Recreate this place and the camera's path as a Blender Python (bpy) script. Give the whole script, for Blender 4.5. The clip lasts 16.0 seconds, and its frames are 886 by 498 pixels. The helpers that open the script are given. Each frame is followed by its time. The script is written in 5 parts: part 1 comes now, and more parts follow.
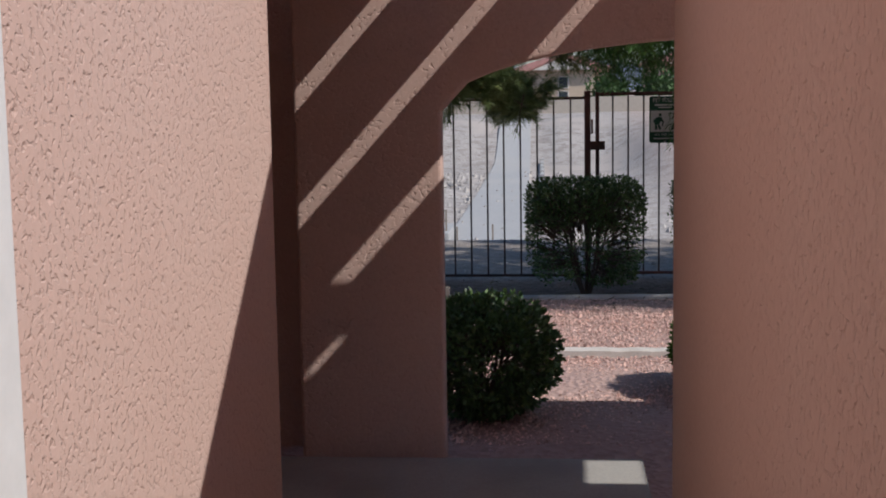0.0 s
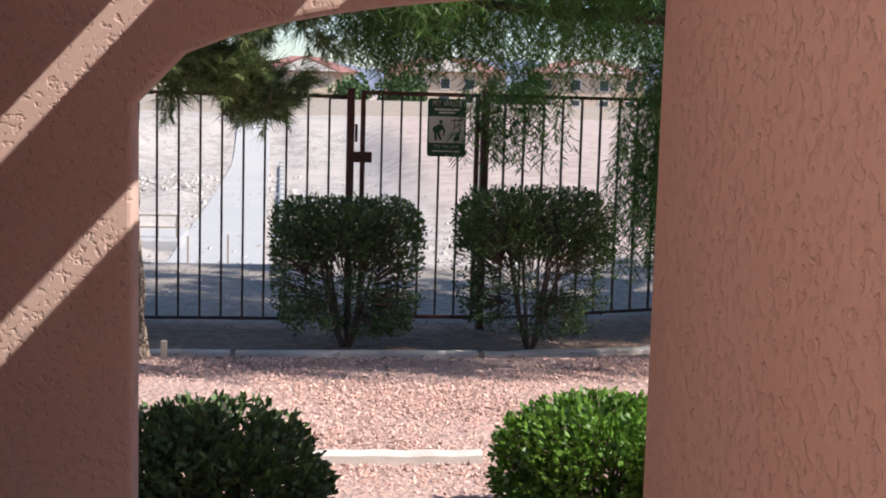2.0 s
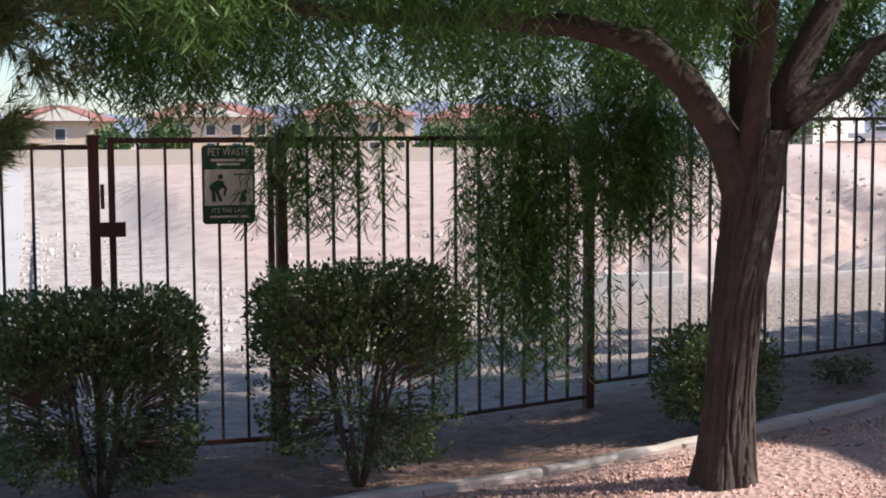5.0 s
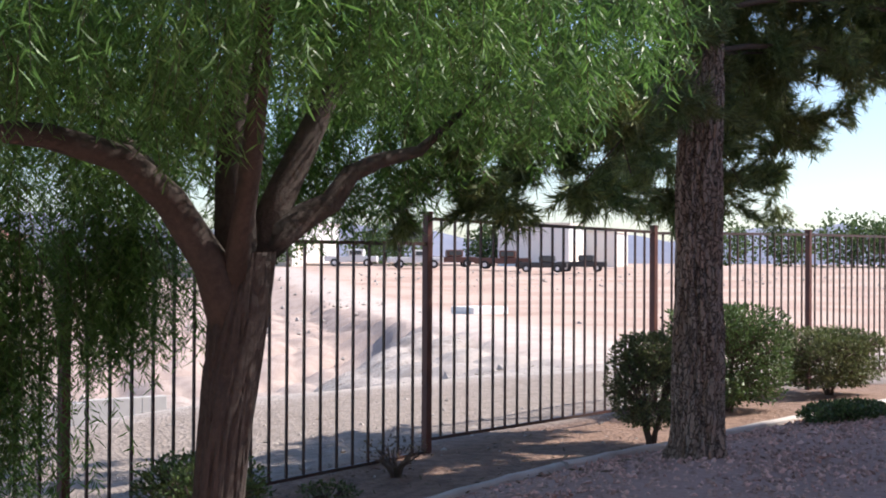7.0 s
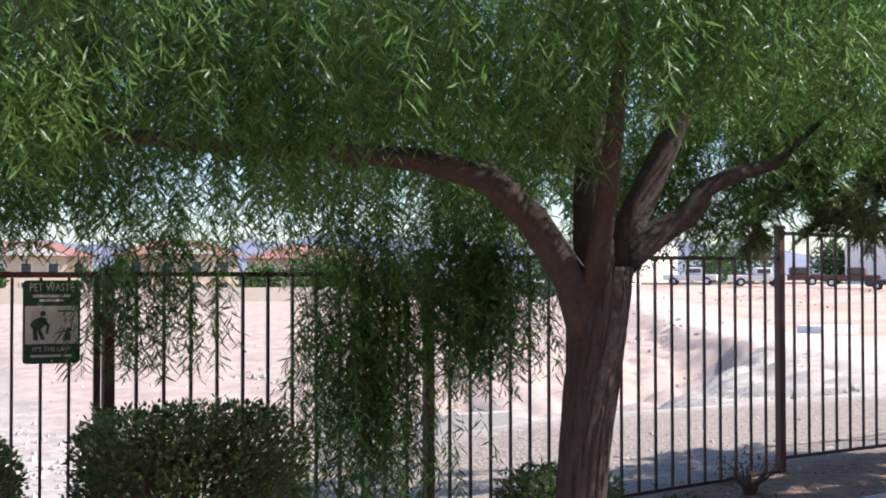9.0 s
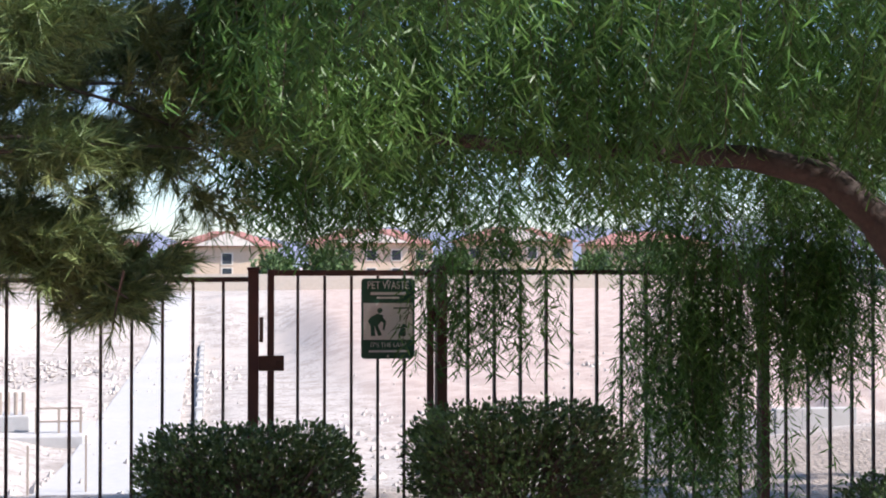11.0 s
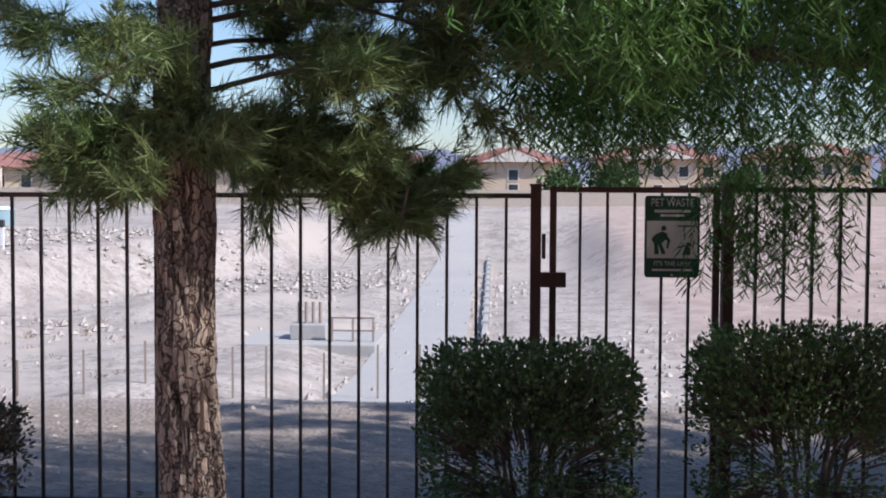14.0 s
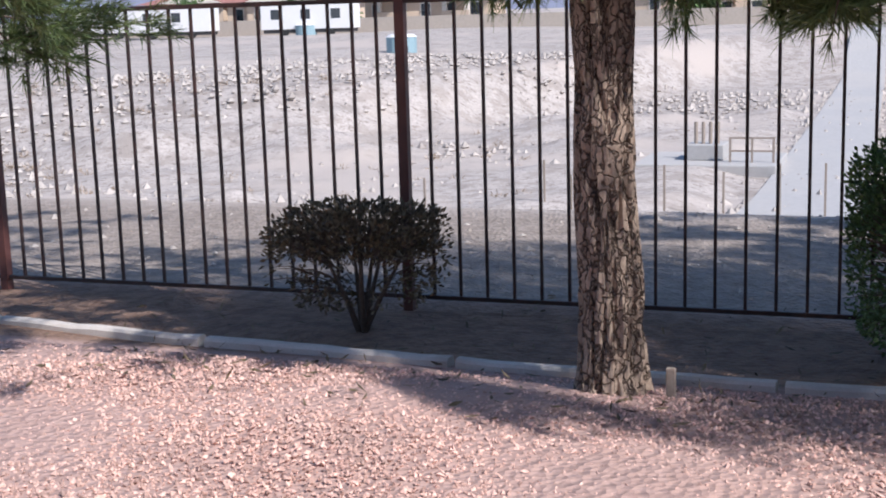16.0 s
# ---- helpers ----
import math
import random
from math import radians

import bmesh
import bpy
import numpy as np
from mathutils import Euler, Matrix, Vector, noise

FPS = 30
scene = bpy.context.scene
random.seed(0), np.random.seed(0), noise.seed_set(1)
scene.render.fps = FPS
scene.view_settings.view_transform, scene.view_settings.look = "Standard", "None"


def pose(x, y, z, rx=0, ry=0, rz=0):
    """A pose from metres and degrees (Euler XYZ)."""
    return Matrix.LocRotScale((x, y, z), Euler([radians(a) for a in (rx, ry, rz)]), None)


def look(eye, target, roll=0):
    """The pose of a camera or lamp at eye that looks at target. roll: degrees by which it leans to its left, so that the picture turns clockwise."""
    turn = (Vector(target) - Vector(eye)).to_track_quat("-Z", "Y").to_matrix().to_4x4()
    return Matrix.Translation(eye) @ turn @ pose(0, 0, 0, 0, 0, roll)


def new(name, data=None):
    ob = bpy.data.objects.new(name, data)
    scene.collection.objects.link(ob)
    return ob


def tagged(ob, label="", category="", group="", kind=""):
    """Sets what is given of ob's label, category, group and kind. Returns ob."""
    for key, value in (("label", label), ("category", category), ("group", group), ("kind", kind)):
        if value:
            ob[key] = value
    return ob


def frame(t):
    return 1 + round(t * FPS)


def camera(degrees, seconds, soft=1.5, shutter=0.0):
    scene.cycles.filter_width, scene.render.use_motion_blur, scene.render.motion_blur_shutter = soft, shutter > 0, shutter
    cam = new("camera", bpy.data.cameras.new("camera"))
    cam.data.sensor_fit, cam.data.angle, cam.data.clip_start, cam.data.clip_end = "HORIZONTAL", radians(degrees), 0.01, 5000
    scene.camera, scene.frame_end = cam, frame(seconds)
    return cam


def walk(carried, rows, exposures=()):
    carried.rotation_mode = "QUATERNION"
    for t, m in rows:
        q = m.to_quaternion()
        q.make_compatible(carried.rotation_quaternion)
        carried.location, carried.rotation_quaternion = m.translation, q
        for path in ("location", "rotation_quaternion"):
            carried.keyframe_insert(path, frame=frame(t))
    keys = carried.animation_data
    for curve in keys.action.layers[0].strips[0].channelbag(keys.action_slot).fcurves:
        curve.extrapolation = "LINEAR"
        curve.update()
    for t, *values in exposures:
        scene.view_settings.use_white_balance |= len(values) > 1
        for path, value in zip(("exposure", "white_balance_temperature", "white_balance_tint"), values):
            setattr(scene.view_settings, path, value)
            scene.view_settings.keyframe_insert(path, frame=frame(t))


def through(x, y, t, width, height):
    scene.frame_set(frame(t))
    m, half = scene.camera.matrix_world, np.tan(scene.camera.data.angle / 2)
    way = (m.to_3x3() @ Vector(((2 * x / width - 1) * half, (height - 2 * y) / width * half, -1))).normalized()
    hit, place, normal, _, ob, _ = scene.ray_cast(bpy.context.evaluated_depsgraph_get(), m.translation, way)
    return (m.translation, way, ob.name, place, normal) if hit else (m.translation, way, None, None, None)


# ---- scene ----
FOV = 37.1
cam = camera(FOV, 16.0, soft=1.9)
PATH = [  # seconds, x, y, z, yaw, pitch, roll
    (0.0, -0.380, -13.159, 1.894, 4.91, -6.80, 0.92),
    (0.5, -0.482, -12.641, 1.919, -0.58, -9.34, -0.05),
    (1.0, -0.486, -11.894, 1.902, -2.61, -9.49, 0.46),
    (1.5, -0.438, -11.020, 1.874, -3.65, -7.80, -0.25),
    (2.0, -0.509, -10.419, 1.841, -6.28, -6.64, -1.59),
    (2.5, -0.523, -9.935, 1.822, -7.20, -5.43, 0.63),
    (3.0, -0.510, -9.132, 1.810, -5.76, -5.28, 0.07),
    (3.2, -0.545, -8.900, 1.840, -5.72, -6.12, -0.20),
    (5.3, -0.257, -7.657, 1.832, -19.75, -3.79, -0.03),
    (5.5, -0.235, -7.619, 1.820, -22.21, -3.02, -0.38),
    (6.0, -0.112, -7.508, 1.814, -28.25, -1.18, -0.60),
    (6.5, -0.113, -7.444, 1.812, -34.72, 0.16, -0.49),
    (7.0, -0.147, -7.434, 1.834, -38.49, 0.57, -0.32),
    (7.5, -0.224, -7.521, 1.836, -38.65, 0.66, -0.22),
    (8.0, -0.247, -7.510, 1.814, -34.48, 0.79, 0.12),
    (8.5, -0.241, -7.506, 1.808, -28.82, 1.06, 0.27),
    (9.0, -0.308, -7.510, 1.810, -23.95, 1.38, 0.08),
    (9.5, -0.277, -7.473, 1.831, -19.32, 1.60, 0.08),
    (9.7, -0.271, -7.469, 1.838, -17.72, 1.62, 0.01),
    (11.8, -0.254, -7.470, 1.902, -5.38, 0.26, -0.12),
    (12.0, -0.248, -7.473, 1.904, -4.35, 0.10, -0.19),
    (12.5, -0.201, -7.498, 1.901, -1.71, -0.29, -0.17),
    (13.0, -0.235, -7.473, 1.893, -0.07, -0.66, -0.06),
    (13.5, -0.244, -7.438, 1.888, 1.32, -1.34, -0.18),
    (14.0, -0.239, -7.410, 1.884, 2.84, -2.90, -0.30),
    (14.5, -0.223, -7.411, 1.880, 4.49, -5.19, -0.30),
    (15.0, -0.203, -7.389, 1.832, 7.74, -7.25, -0.22),
    (15.2, -0.257, -7.362, 1.815, 9.26, -8.05, -0.13),
    (15.5, -0.313, -7.322, 1.785, 12.34, -9.27, 0.15),
    (16.0, -0.390, -7.258, 1.743, 19.56, -10.28, 1.65),
]
walk(cam, [(t, pose(x, y, z, 90 + pitch, roll, yaw)) for t, x, y, z, yaw, pitch, roll in PATH],
     exposures=[(0.0, -0.4, 6300, 10), (0.5, -0.25, 6300, 10), (1.0, 0.15, 6400, 10), (1.5, 0.45, 6500, 11), (2.0, 0.55, 6600, 11), (3.2, 0.55, 6700, 13), (5.5, 0.55, 6750, 14), (7.0, 0.65, 6750, 15),
                (9.5, 0.85, 6550, 13), (12.5, 0.68, 6400, 15), (13.0, 0.42, 6350, 15), (13.5, 0.17, 6300, 15), (14.0, 0.15, 6200, 15), (16.0, 0.2, 6250, 14)])

# ---- world, sun ----
SUN_WAY = Vector((-0.909, 0.42, -1.0)).normalized()
sky = bpy.data.worlds.new("sky")
scene.world = sky
sky.use_nodes = True
wn = sky.node_tree
wn.nodes.clear()
wout = wn.nodes.new("ShaderNodeOutputWorld")
wbg = wn.nodes.new("ShaderNodeBackground")
wsky = wn.nodes.new("ShaderNodeTexSky")
wsky.sky_type = "NISHITA"
wsky.sun_disc = False
wsky.sun_elevation = math.asin(-SUN_WAY.z)
wsky.sun_rotation = math.atan2(-SUN_WAY.x, -SUN_WAY.y)
wsky.air_density, wsky.dust_density, wsky.ozone_density = 1.0, 0.6, 5.0
wbg.inputs["Strength"].default_value = 0.135
wn.links.new(wsky.outputs[0], wbg.inputs["Color"])
wn.links.new(wbg.outputs[0], wout.inputs["Surface"])
sun_data = bpy.data.lights.new("sun", "SUN")
sun_data.energy, sun_data.angle, sun_data.color = 5.0, radians(0.53), (1.0, 0.965, 0.92)
sun = new("sun", sun_data)
sun.matrix_world = look((20, -20, 30), Vector((20, -20, 30)) + SUN_WAY)


# ---- materials ----
def mat(name, a, b, scale=6.0, fine=60.0, rough=0.85, bump=0.3, bump_dist=0.01, metal=0.0, c=None, stain=0.0, kind="noise",
        random_tint=0.0, through=0.0):
    """A two-scale procedural surface: a and b mixed by grain, a third colour c by large stains."""
    m = bpy.data.materials.new(name)
    m.use_nodes = True
    nt = m.node_tree
    bs = nt.nodes["Principled BSDF"]
    pos = nt.nodes.new("ShaderNodeNewGeometry")
    big = nt.nodes.new("ShaderNodeTexNoise")
    big.inputs["Scale"].default_value, big.inputs["Detail"].default_value = scale, 5
    if kind == "voronoi":
        small = nt.nodes.new("ShaderNodeTexVoronoi")
        small.inputs["Scale"].default_value = fine
        grain = small.outputs["Distance"]
    else:
        small = nt.nodes.new("ShaderNodeTexNoise")
        small.inputs["Scale"].default_value, small.inputs["Detail"].default_value = fine, 6
        small.inputs["Roughness"].default_value = 0.65
        grain = small.outputs["Fac"]
    for n in (big, small):
        nt.links.new(pos.outputs["Position"], n.inputs["Vector"])
    mix = nt.nodes.new("ShaderNodeMixRGB")
    mix.inputs[1].default_value, mix.inputs[2].default_value = (*a, 1), (*b, 1)
    ramp = nt.nodes.new("ShaderNodeMapRange")
    ramp.inputs[1].default_value, ramp.inputs[2].default_value = 0.3, 0.7
    nt.links.new(grain, ramp.inputs[0])
    nt.links.new(ramp.outputs[0], mix.inputs[0])
    last = mix.outputs[0]
    if c is not None:
        r2 = nt.nodes.new("ShaderNodeMapRange")
        r2.inputs[1].default_value, r2.inputs[2].default_value, r2.inputs[4].default_value = 0.45, 0.68, stain
        nt.links.new(big.outputs["Fac"], r2.inputs[0])
        m2 = nt.nodes.new("ShaderNodeMixRGB")
        m2.inputs[2].default_value = (*c, 1)
        nt.links.new(r2.outputs[0], m2.inputs[0])
        nt.links.new(last, m2.inputs[1])
        last = m2.outputs[0]
    if random_tint:
        hsv = nt.nodes.new("ShaderNodeHueSaturation")
        mr = nt.nodes.new("ShaderNodeMapRange")
        mr.inputs[3].default_value, mr.inputs[4].default_value = 1 - random_tint, 1 + random_tint
        nt.links.new(pos.outputs["Random Per Island"], mr.inputs[0])
        nt.links.new(mr.outputs[0], hsv.inputs["Value"])
        nt.links.new(last, hsv.inputs["Color"])
        last = hsv.outputs[0]
    nt.links.new(last, bs.inputs["Base Color"])
    bs.inputs["Roughness"].default_value, bs.inputs["Metallic"].default_value = rough, metal
    if bump:
        bp = nt.nodes.new("ShaderNodeBump")
        bp.inputs["Strength"].default_value, bp.inputs["Distance"].default_value = bump, bump_dist
        nt.links.new(grain, bp.inputs["Height"])
        nt.links.new(bp.outputs[0], bs.inputs["Normal"])
    if through:
        tr = nt.nodes.new("ShaderNodeBsdfTranslucent")
        mx = nt.nodes.new("ShaderNodeMixShader")
        mx.inputs[0].default_value = through
        nt.links.new(last, tr.inputs["Color"])
        nt.links.new(bs.outputs[0], mx.inputs[1])
        nt.links.new(tr.outputs[0], mx.inputs[2])
        nt.links.new(mx.outputs[0], nt.nodes["Material Output"].inputs["Surface"])
    return m


def stucco_mat():
    m = mat("stucco", (0.64, 0.455, 0.385), (0.56, 0.385, 0.32), scale=1.3, fine=55, rough=0.93, bump=0.0, c=(0.59, 0.395, 0.325), stain=0.5)
    nt = m.node_tree
    bs = nt.nodes["Principled BSDF"]
    pos = nt.nodes.new("ShaderNodeNewGeometry")
    dab = nt.nodes.new("ShaderNodeTexNoise")
    dab.inputs["Scale"].default_value, dab.inputs["Detail"].default_value, dab.inputs["Distortion"].default_value = 56, 4.0, 0.3
    flat = nt.nodes.new("ShaderNodeMapRange")
    flat.inputs[1].default_value, flat.inputs[2].default_value = 0.3, 0.47
    bp = nt.nodes.new("ShaderNodeBump")
    bp.inputs["Strength"].default_value, bp.inputs["Distance"].default_value = 0.65, 0.006
    nt.links.new(pos.outputs["Position"], dab.inputs["Vector"])
    nt.links.new(dab.outputs["Fac"], flat.inputs[0])
    nt.links.new(flat.outputs[0], bp.inputs["Height"])
    nt.links.new(bp.outputs[0], bs.inputs["Normal"])
    return m


def bark_mat(name, a, b, furrow, scale, stretch):
    """Upright bark plates parted by dark furrows."""
    m = mat(name, a, b, 5, 60, 0.95, 0.0)
    nt = m.node_tree
    bs = nt.nodes["Principled BSDF"]
    old = bs.inputs["Base Color"].links[0].from_socket
    pos = nt.nodes.new("ShaderNodeNewGeometry")
    mp = nt.nodes.new("ShaderNodeMapping")
    mp.inputs["Scale"].default_value = (1, 1, stretch)
    wob = nt.nodes.new("ShaderNodeTexNoise")
    wob.inputs["Scale"].default_value, wob.inputs["Detail"].default_value = 9, 3
    addv = nt.nodes.new("ShaderNodeMixRGB")
    addv.blend_type, addv.inputs[0].default_value = "ADD", 0.16
    vor = nt.nodes.new("ShaderNodeTexVoronoi")
    vor.feature = "DISTANCE_TO_EDGE"
    vor.inputs["Scale"].default_value = scale
    rg = nt.nodes.new("ShaderNodeMapRange")
    rg.inputs[1].default_value, rg.inputs[2].default_value = 0.0, 0.13
    mx = nt.nodes.new("ShaderNodeMixRGB")
    mx.inputs[1].default_value = (*furrow, 1)
    bp = nt.nodes.new("ShaderNodeBump")
    bp.inputs["Strength"].default_value, bp.inputs["Distance"].default_value = 0.9, 0.02
    nt.links.new(pos.outputs["Position"], mp.inputs[0])
    nt.links.new(pos.outputs["Position"], wob.inputs["Vector"])
    nt.links.new(mp.outputs[0], addv.inputs[1])
    nt.links.new(wob.outputs["Color"], addv.inputs[2])
    nt.links.new(addv.outputs[0], vor.inputs["Vector"])
    nt.links.new(vor.outputs["Distance"], rg.inputs[0])
    nt.links.new(rg.outputs[0], mx.inputs[0])
    nt.links.new(old, mx.inputs[2])
    nt.links.new(mx.outputs[0], bs.inputs["Base Color"])
    nt.links.new(rg.outputs[0], bp.inputs["Height"])
    nt.links.new(bp.outputs[0], bs.inputs["Normal"])
    return m


M_STUCCO = stucco_mat()
M_SLAB = mat("concrete", (0.42, 0.39, 0.35), (0.33, 0.31, 0.28), 2, 80, 0.9, 0.25, 0.004, c=(0.27, 0.25, 0.22), stain=0.6)
M_CURB = mat("curb_concrete", (0.66, 0.61, 0.56), (0.55, 0.5, 0.45), 3, 90, 0.92, 0.3, 0.004, c=(0.34, 0.29, 0.25), stain=0.6)
M_IRON = mat("painted_iron", (0.055, 0.032, 0.028), (0.04, 0.024, 0.022), 8, 120, 0.5, 0.1, 0.002, c=(0.12, 0.045, 0.032), stain=0.45)
M_POST = mat("post_iron", (0.125, 0.045, 0.038), (0.09, 0.036, 0.031), 5, 110, 0.55, 0.1, 0.002, c=(0.17, 0.06, 0.042), stain=0.55)
M_GRAVEL = mat("gravel_stone", (0.70, 0.475, 0.40), (0.57, 0.35, 0.29), 3, 70, 0.9, 0.3, 0.004, c=(0.55, 0.39, 0.34), stain=0.5, random_tint=0.42)
M_BARK = bark_mat("pine_bark", (0.43, 0.335, 0.26), (0.28, 0.205, 0.155), (0.11, 0.074, 0.056), 24.0, 0.2)
M_WBARK = mat("willow_bark", (0.075, 0.057, 0.048), (0.042, 0.032, 0.027), 7, 34, 0.95, 0.7, 0.016, c=(0.09, 0.071, 0.06), stain=0.4)
M_WLEAF = mat("willow_leaf", (0.12, 0.25, 0.055), (0.07, 0.155, 0.04), 1.2, 14, 0.42, 0.0, c=(0.16, 0.27, 0.08), stain=0.5, random_tint=0.45, through=0.5)
M_NEEDLE = mat("pine_needle", (0.19, 0.27, 0.085), (0.11, 0.165, 0.065), 1.5, 9, 0.55, 0.0, c=(0.25, 0.24, 0.09), stain=0.6, random_tint=0.4, through=0.15)
M_SHRUB = mat("shrub_leaf", (0.125, 0.195, 0.065), (0.08, 0.135, 0.045), 3, 20, 0.45, 0.0, c=(0.07, 0.12, 0.03), stain=0.5, random_tint=0.45, through=0.25)
M_BRIGHT = mat("boxwood_leaf", (0.12, 0.24, 0.03), (0.075, 0.165, 0.022), 3, 20, 0.4, 0.0, c=(0.16, 0.27, 0.04), stain=0.5, random_tint=0.4, through=0.3)
M_PALE = mat("sage_leaf", (0.15, 0.18, 0.07), (0.09, 0.12, 0.045), 3, 20, 0.6, 0.0, c=(0.2, 0.2, 0.1), stain=0.5, random_tint=0.4, through=0.25)
M_BROWN = mat("dry_leaf", (0.20, 0.15, 0.09), (0.12, 0.09, 0.055), 3, 20, 0.7, 0.0, c=(0.16, 0.12, 0.06), stain=0.6, random_tint=0.5, through=0.15)
M_TWIG = mat("twig", (0.15, 0.11, 0.085), (0.09, 0.065, 0.05), 9, 60, 0.9, 0.3, 0.004)
M_ROOF = mat("clay_tile", (0.36, 0.17, 0.14), (0.28, 0.125, 0.105), 0.6, 3, 0.85, 0.4, 0.05, c=(0.33, 0.17, 0.145), stain=0.5)
M_HOUSE = mat("beige_stucco", (0.62, 0.49, 0.37), (0.55, 0.43, 0.32), 0.4, 6, 0.9, 0.1, 0.02)
M_TRIM = mat("pale_trim", (0.72, 0.66, 0.58), (0.66, 0.6, 0.52), 1, 9, 0.8, 0.1)
M_GLASS = mat("dark_glass", (0.04, 0.05, 0.06), (0.06, 0.07, 0.08), 1, 3, 0.12, 0.0)
M_WHITE = mat("white_paint", (0.78, 0.77, 0.75), (0.7, 0.69, 0.67), 1, 12, 0.55, 0.05)
M_WALLBLK = mat("block_wall", (0.5, 0.43, 0.36), (0.43, 0.37, 0.31), 0.6, 4, 0.9, 0.2, 0.02)
M_DARK = mat("dark_paint", (0.03, 0.03, 0.032), (0.05, 0.045, 0.045), 2, 20, 0.5, 0.0)
M_RUBBER = mat("rubber", (0.02, 0.02, 0.02), (0.03, 0.03, 0.03), 5, 40, 0.8, 0.1)
M_BLUE = mat("faded_blue", (0.28, 0.40, 0.44), (0.22, 0.33, 0.37), 2, 20, 0.6, 0.05)
M_ROADC = mat("ramp_concrete", (0.43, 0.415, 0.40), (0.37, 0.355, 0.34), 0.25, 6, 0.9, 0.15, 0.02, c=(0.46, 0.43, 0.39), stain=0.5)
M_SIGNG = mat("sign_green", (0.02, 0.11, 0.065), (0.018, 0.09, 0.055), 8, 60, 0.5, 0.02)
M_SIGNW = mat("sign_white", (0.86, 0.87, 0.86), (0.78, 0.79, 0.78), 8, 60, 0.5, 0.02)
M_FARLEAF = mat("far_leaf", (0.09, 0.15, 0.05), (0.06, 0.105, 0.035), 0.4, 5, 0.8, 0.0, random_tint=0.4, through=0.2)
# the blue of distant haze is put into this base colour
M_HAZED_HILL = mat("hazed_hill", (0.20, 0.22, 0.29), (0.17, 0.19, 0.26), 0.01, 0.05, 1.0, 0.0, c=(0.24, 0.24, 0.29), stain=0.4)
M_WOODST = mat("grey_wood", (0.36, 0.30, 0.25), (0.26, 0.21, 0.17), 5, 60, 0.9, 0.4, 0.004)
M_BRASS = mat("rusty_metal", (0.13, 0.055, 0.04), (0.09, 0.04, 0.03), 9, 80, 0.6, 0.2, 0.002)


# ---- building helpers ----
def mesh_object(name, verts, faces, material, smooth=False):
    me = bpy.data.meshes.new(name)
    me.from_pydata([tuple(v) for v in verts] if not isinstance(verts, np.ndarray) else verts.tolist(), [],
                   faces if not isinstance(faces, np.ndarray) else faces.tolist())
    me.update()
    me.materials.append(material)
    if smooth:
        me.polygons.foreach_set("use_smooth", [True] * len(me.polygons))
    return new(name, me)


def part(name, bm, material, parent=None, label="", smooth=False):
    """Links a bmesh as one mesh object under a thing or a part."""
    me = bpy.data.meshes.new(name)
    bmesh.ops.recalc_face_normals(bm, faces=bm.faces)
    bm.to_mesh(me)
    bm.free()
    me.materials.append(material)
    if smooth:
        me.polygons.foreach_set("use_smooth", [True] * len(me.polygons))
    ob = new(name, me)
    if parent is not None:
        ob.parent = parent
    if label:
        ob["label"] = label
    return ob


def thing(name, x, y, z, label, category, group="", turn=0.0):
    ob = new(name)
    ob.empty_display_size = 0.1
    ob.matrix_basis = pose(x, y, z, 0, 0, turn)
    return tagged(ob, label, category, group)


def box(bm, x0, y0, z0, x1, y1, z1, bevel=0.0):
    r = bmesh.ops.create_cube(bm, size=1.0)
    vs = r["verts"]
    bmesh.ops.scale(bm, vec=(x1 - x0, y1 - y0, z1 - z0), verts=vs)
    bmesh.ops.translate(bm, vec=((x0 + x1) / 2, (y0 + y1) / 2, (z0 + z1) / 2), verts=vs)
    if bevel:
        edges = list({e for v in vs for e in v.link_edges})
        bmesh.ops.bevel(bm, geom=edges, offset=bevel, segments=2, affect="EDGES", profile=0.6)
    return bm


def boxed(*a, **k):
    return box(bmesh.new(), *a, **k)


def tube(bm, pts, radii, sides=8, jitter=0.0, rnd=None):
    """A tapered tube along points."""
    rings = []
    up0 = Vector((0.31, 0.17, 0.93))
    for i, p in enumerate(pts):
        p = Vector(p)
        d = (Vector(pts[min(i + 1, len(pts) - 1)]) - Vector(pts[max(i - 1, 0)])).normalized()
        u = d.cross(Vector((1, 0.2, 0.1)) if abs(d.z) > 0.8 else up0).normalized()
        v = d.cross(u)
        ring = []
        for s in range(sides):
            a = 2 * math.pi * s / sides
            r = radii[i] * (1 + (rnd.uniform(-jitter, jitter) if rnd else 0))
            ring.append(bm.verts.new(p + u * (r * math.cos(a)) + v * (r * math.sin(a))))
        rings.append(ring)
    for a, b in zip(rings, rings[1:]):
        for s in range(sides):
            bm.faces.new((a[s], a[(s + 1) % sides], b[(s + 1) % sides], b[s]))
    bm.faces.new(rings[0][::-1])
    bm.faces.new(rings[-1])
    return bm


def smoothstep(a, b, x):
    t = np.clip((np.asarray(x, float) - a) / (b - a), 0, 1)
    return t * t * (3 - 2 * t)


def fence_y(x):
    return np.where(np.asarray(x, float) > 0.98, (np.asarray(x, float) - 0.98) * math.tan(radians(9.5)), 0.0)


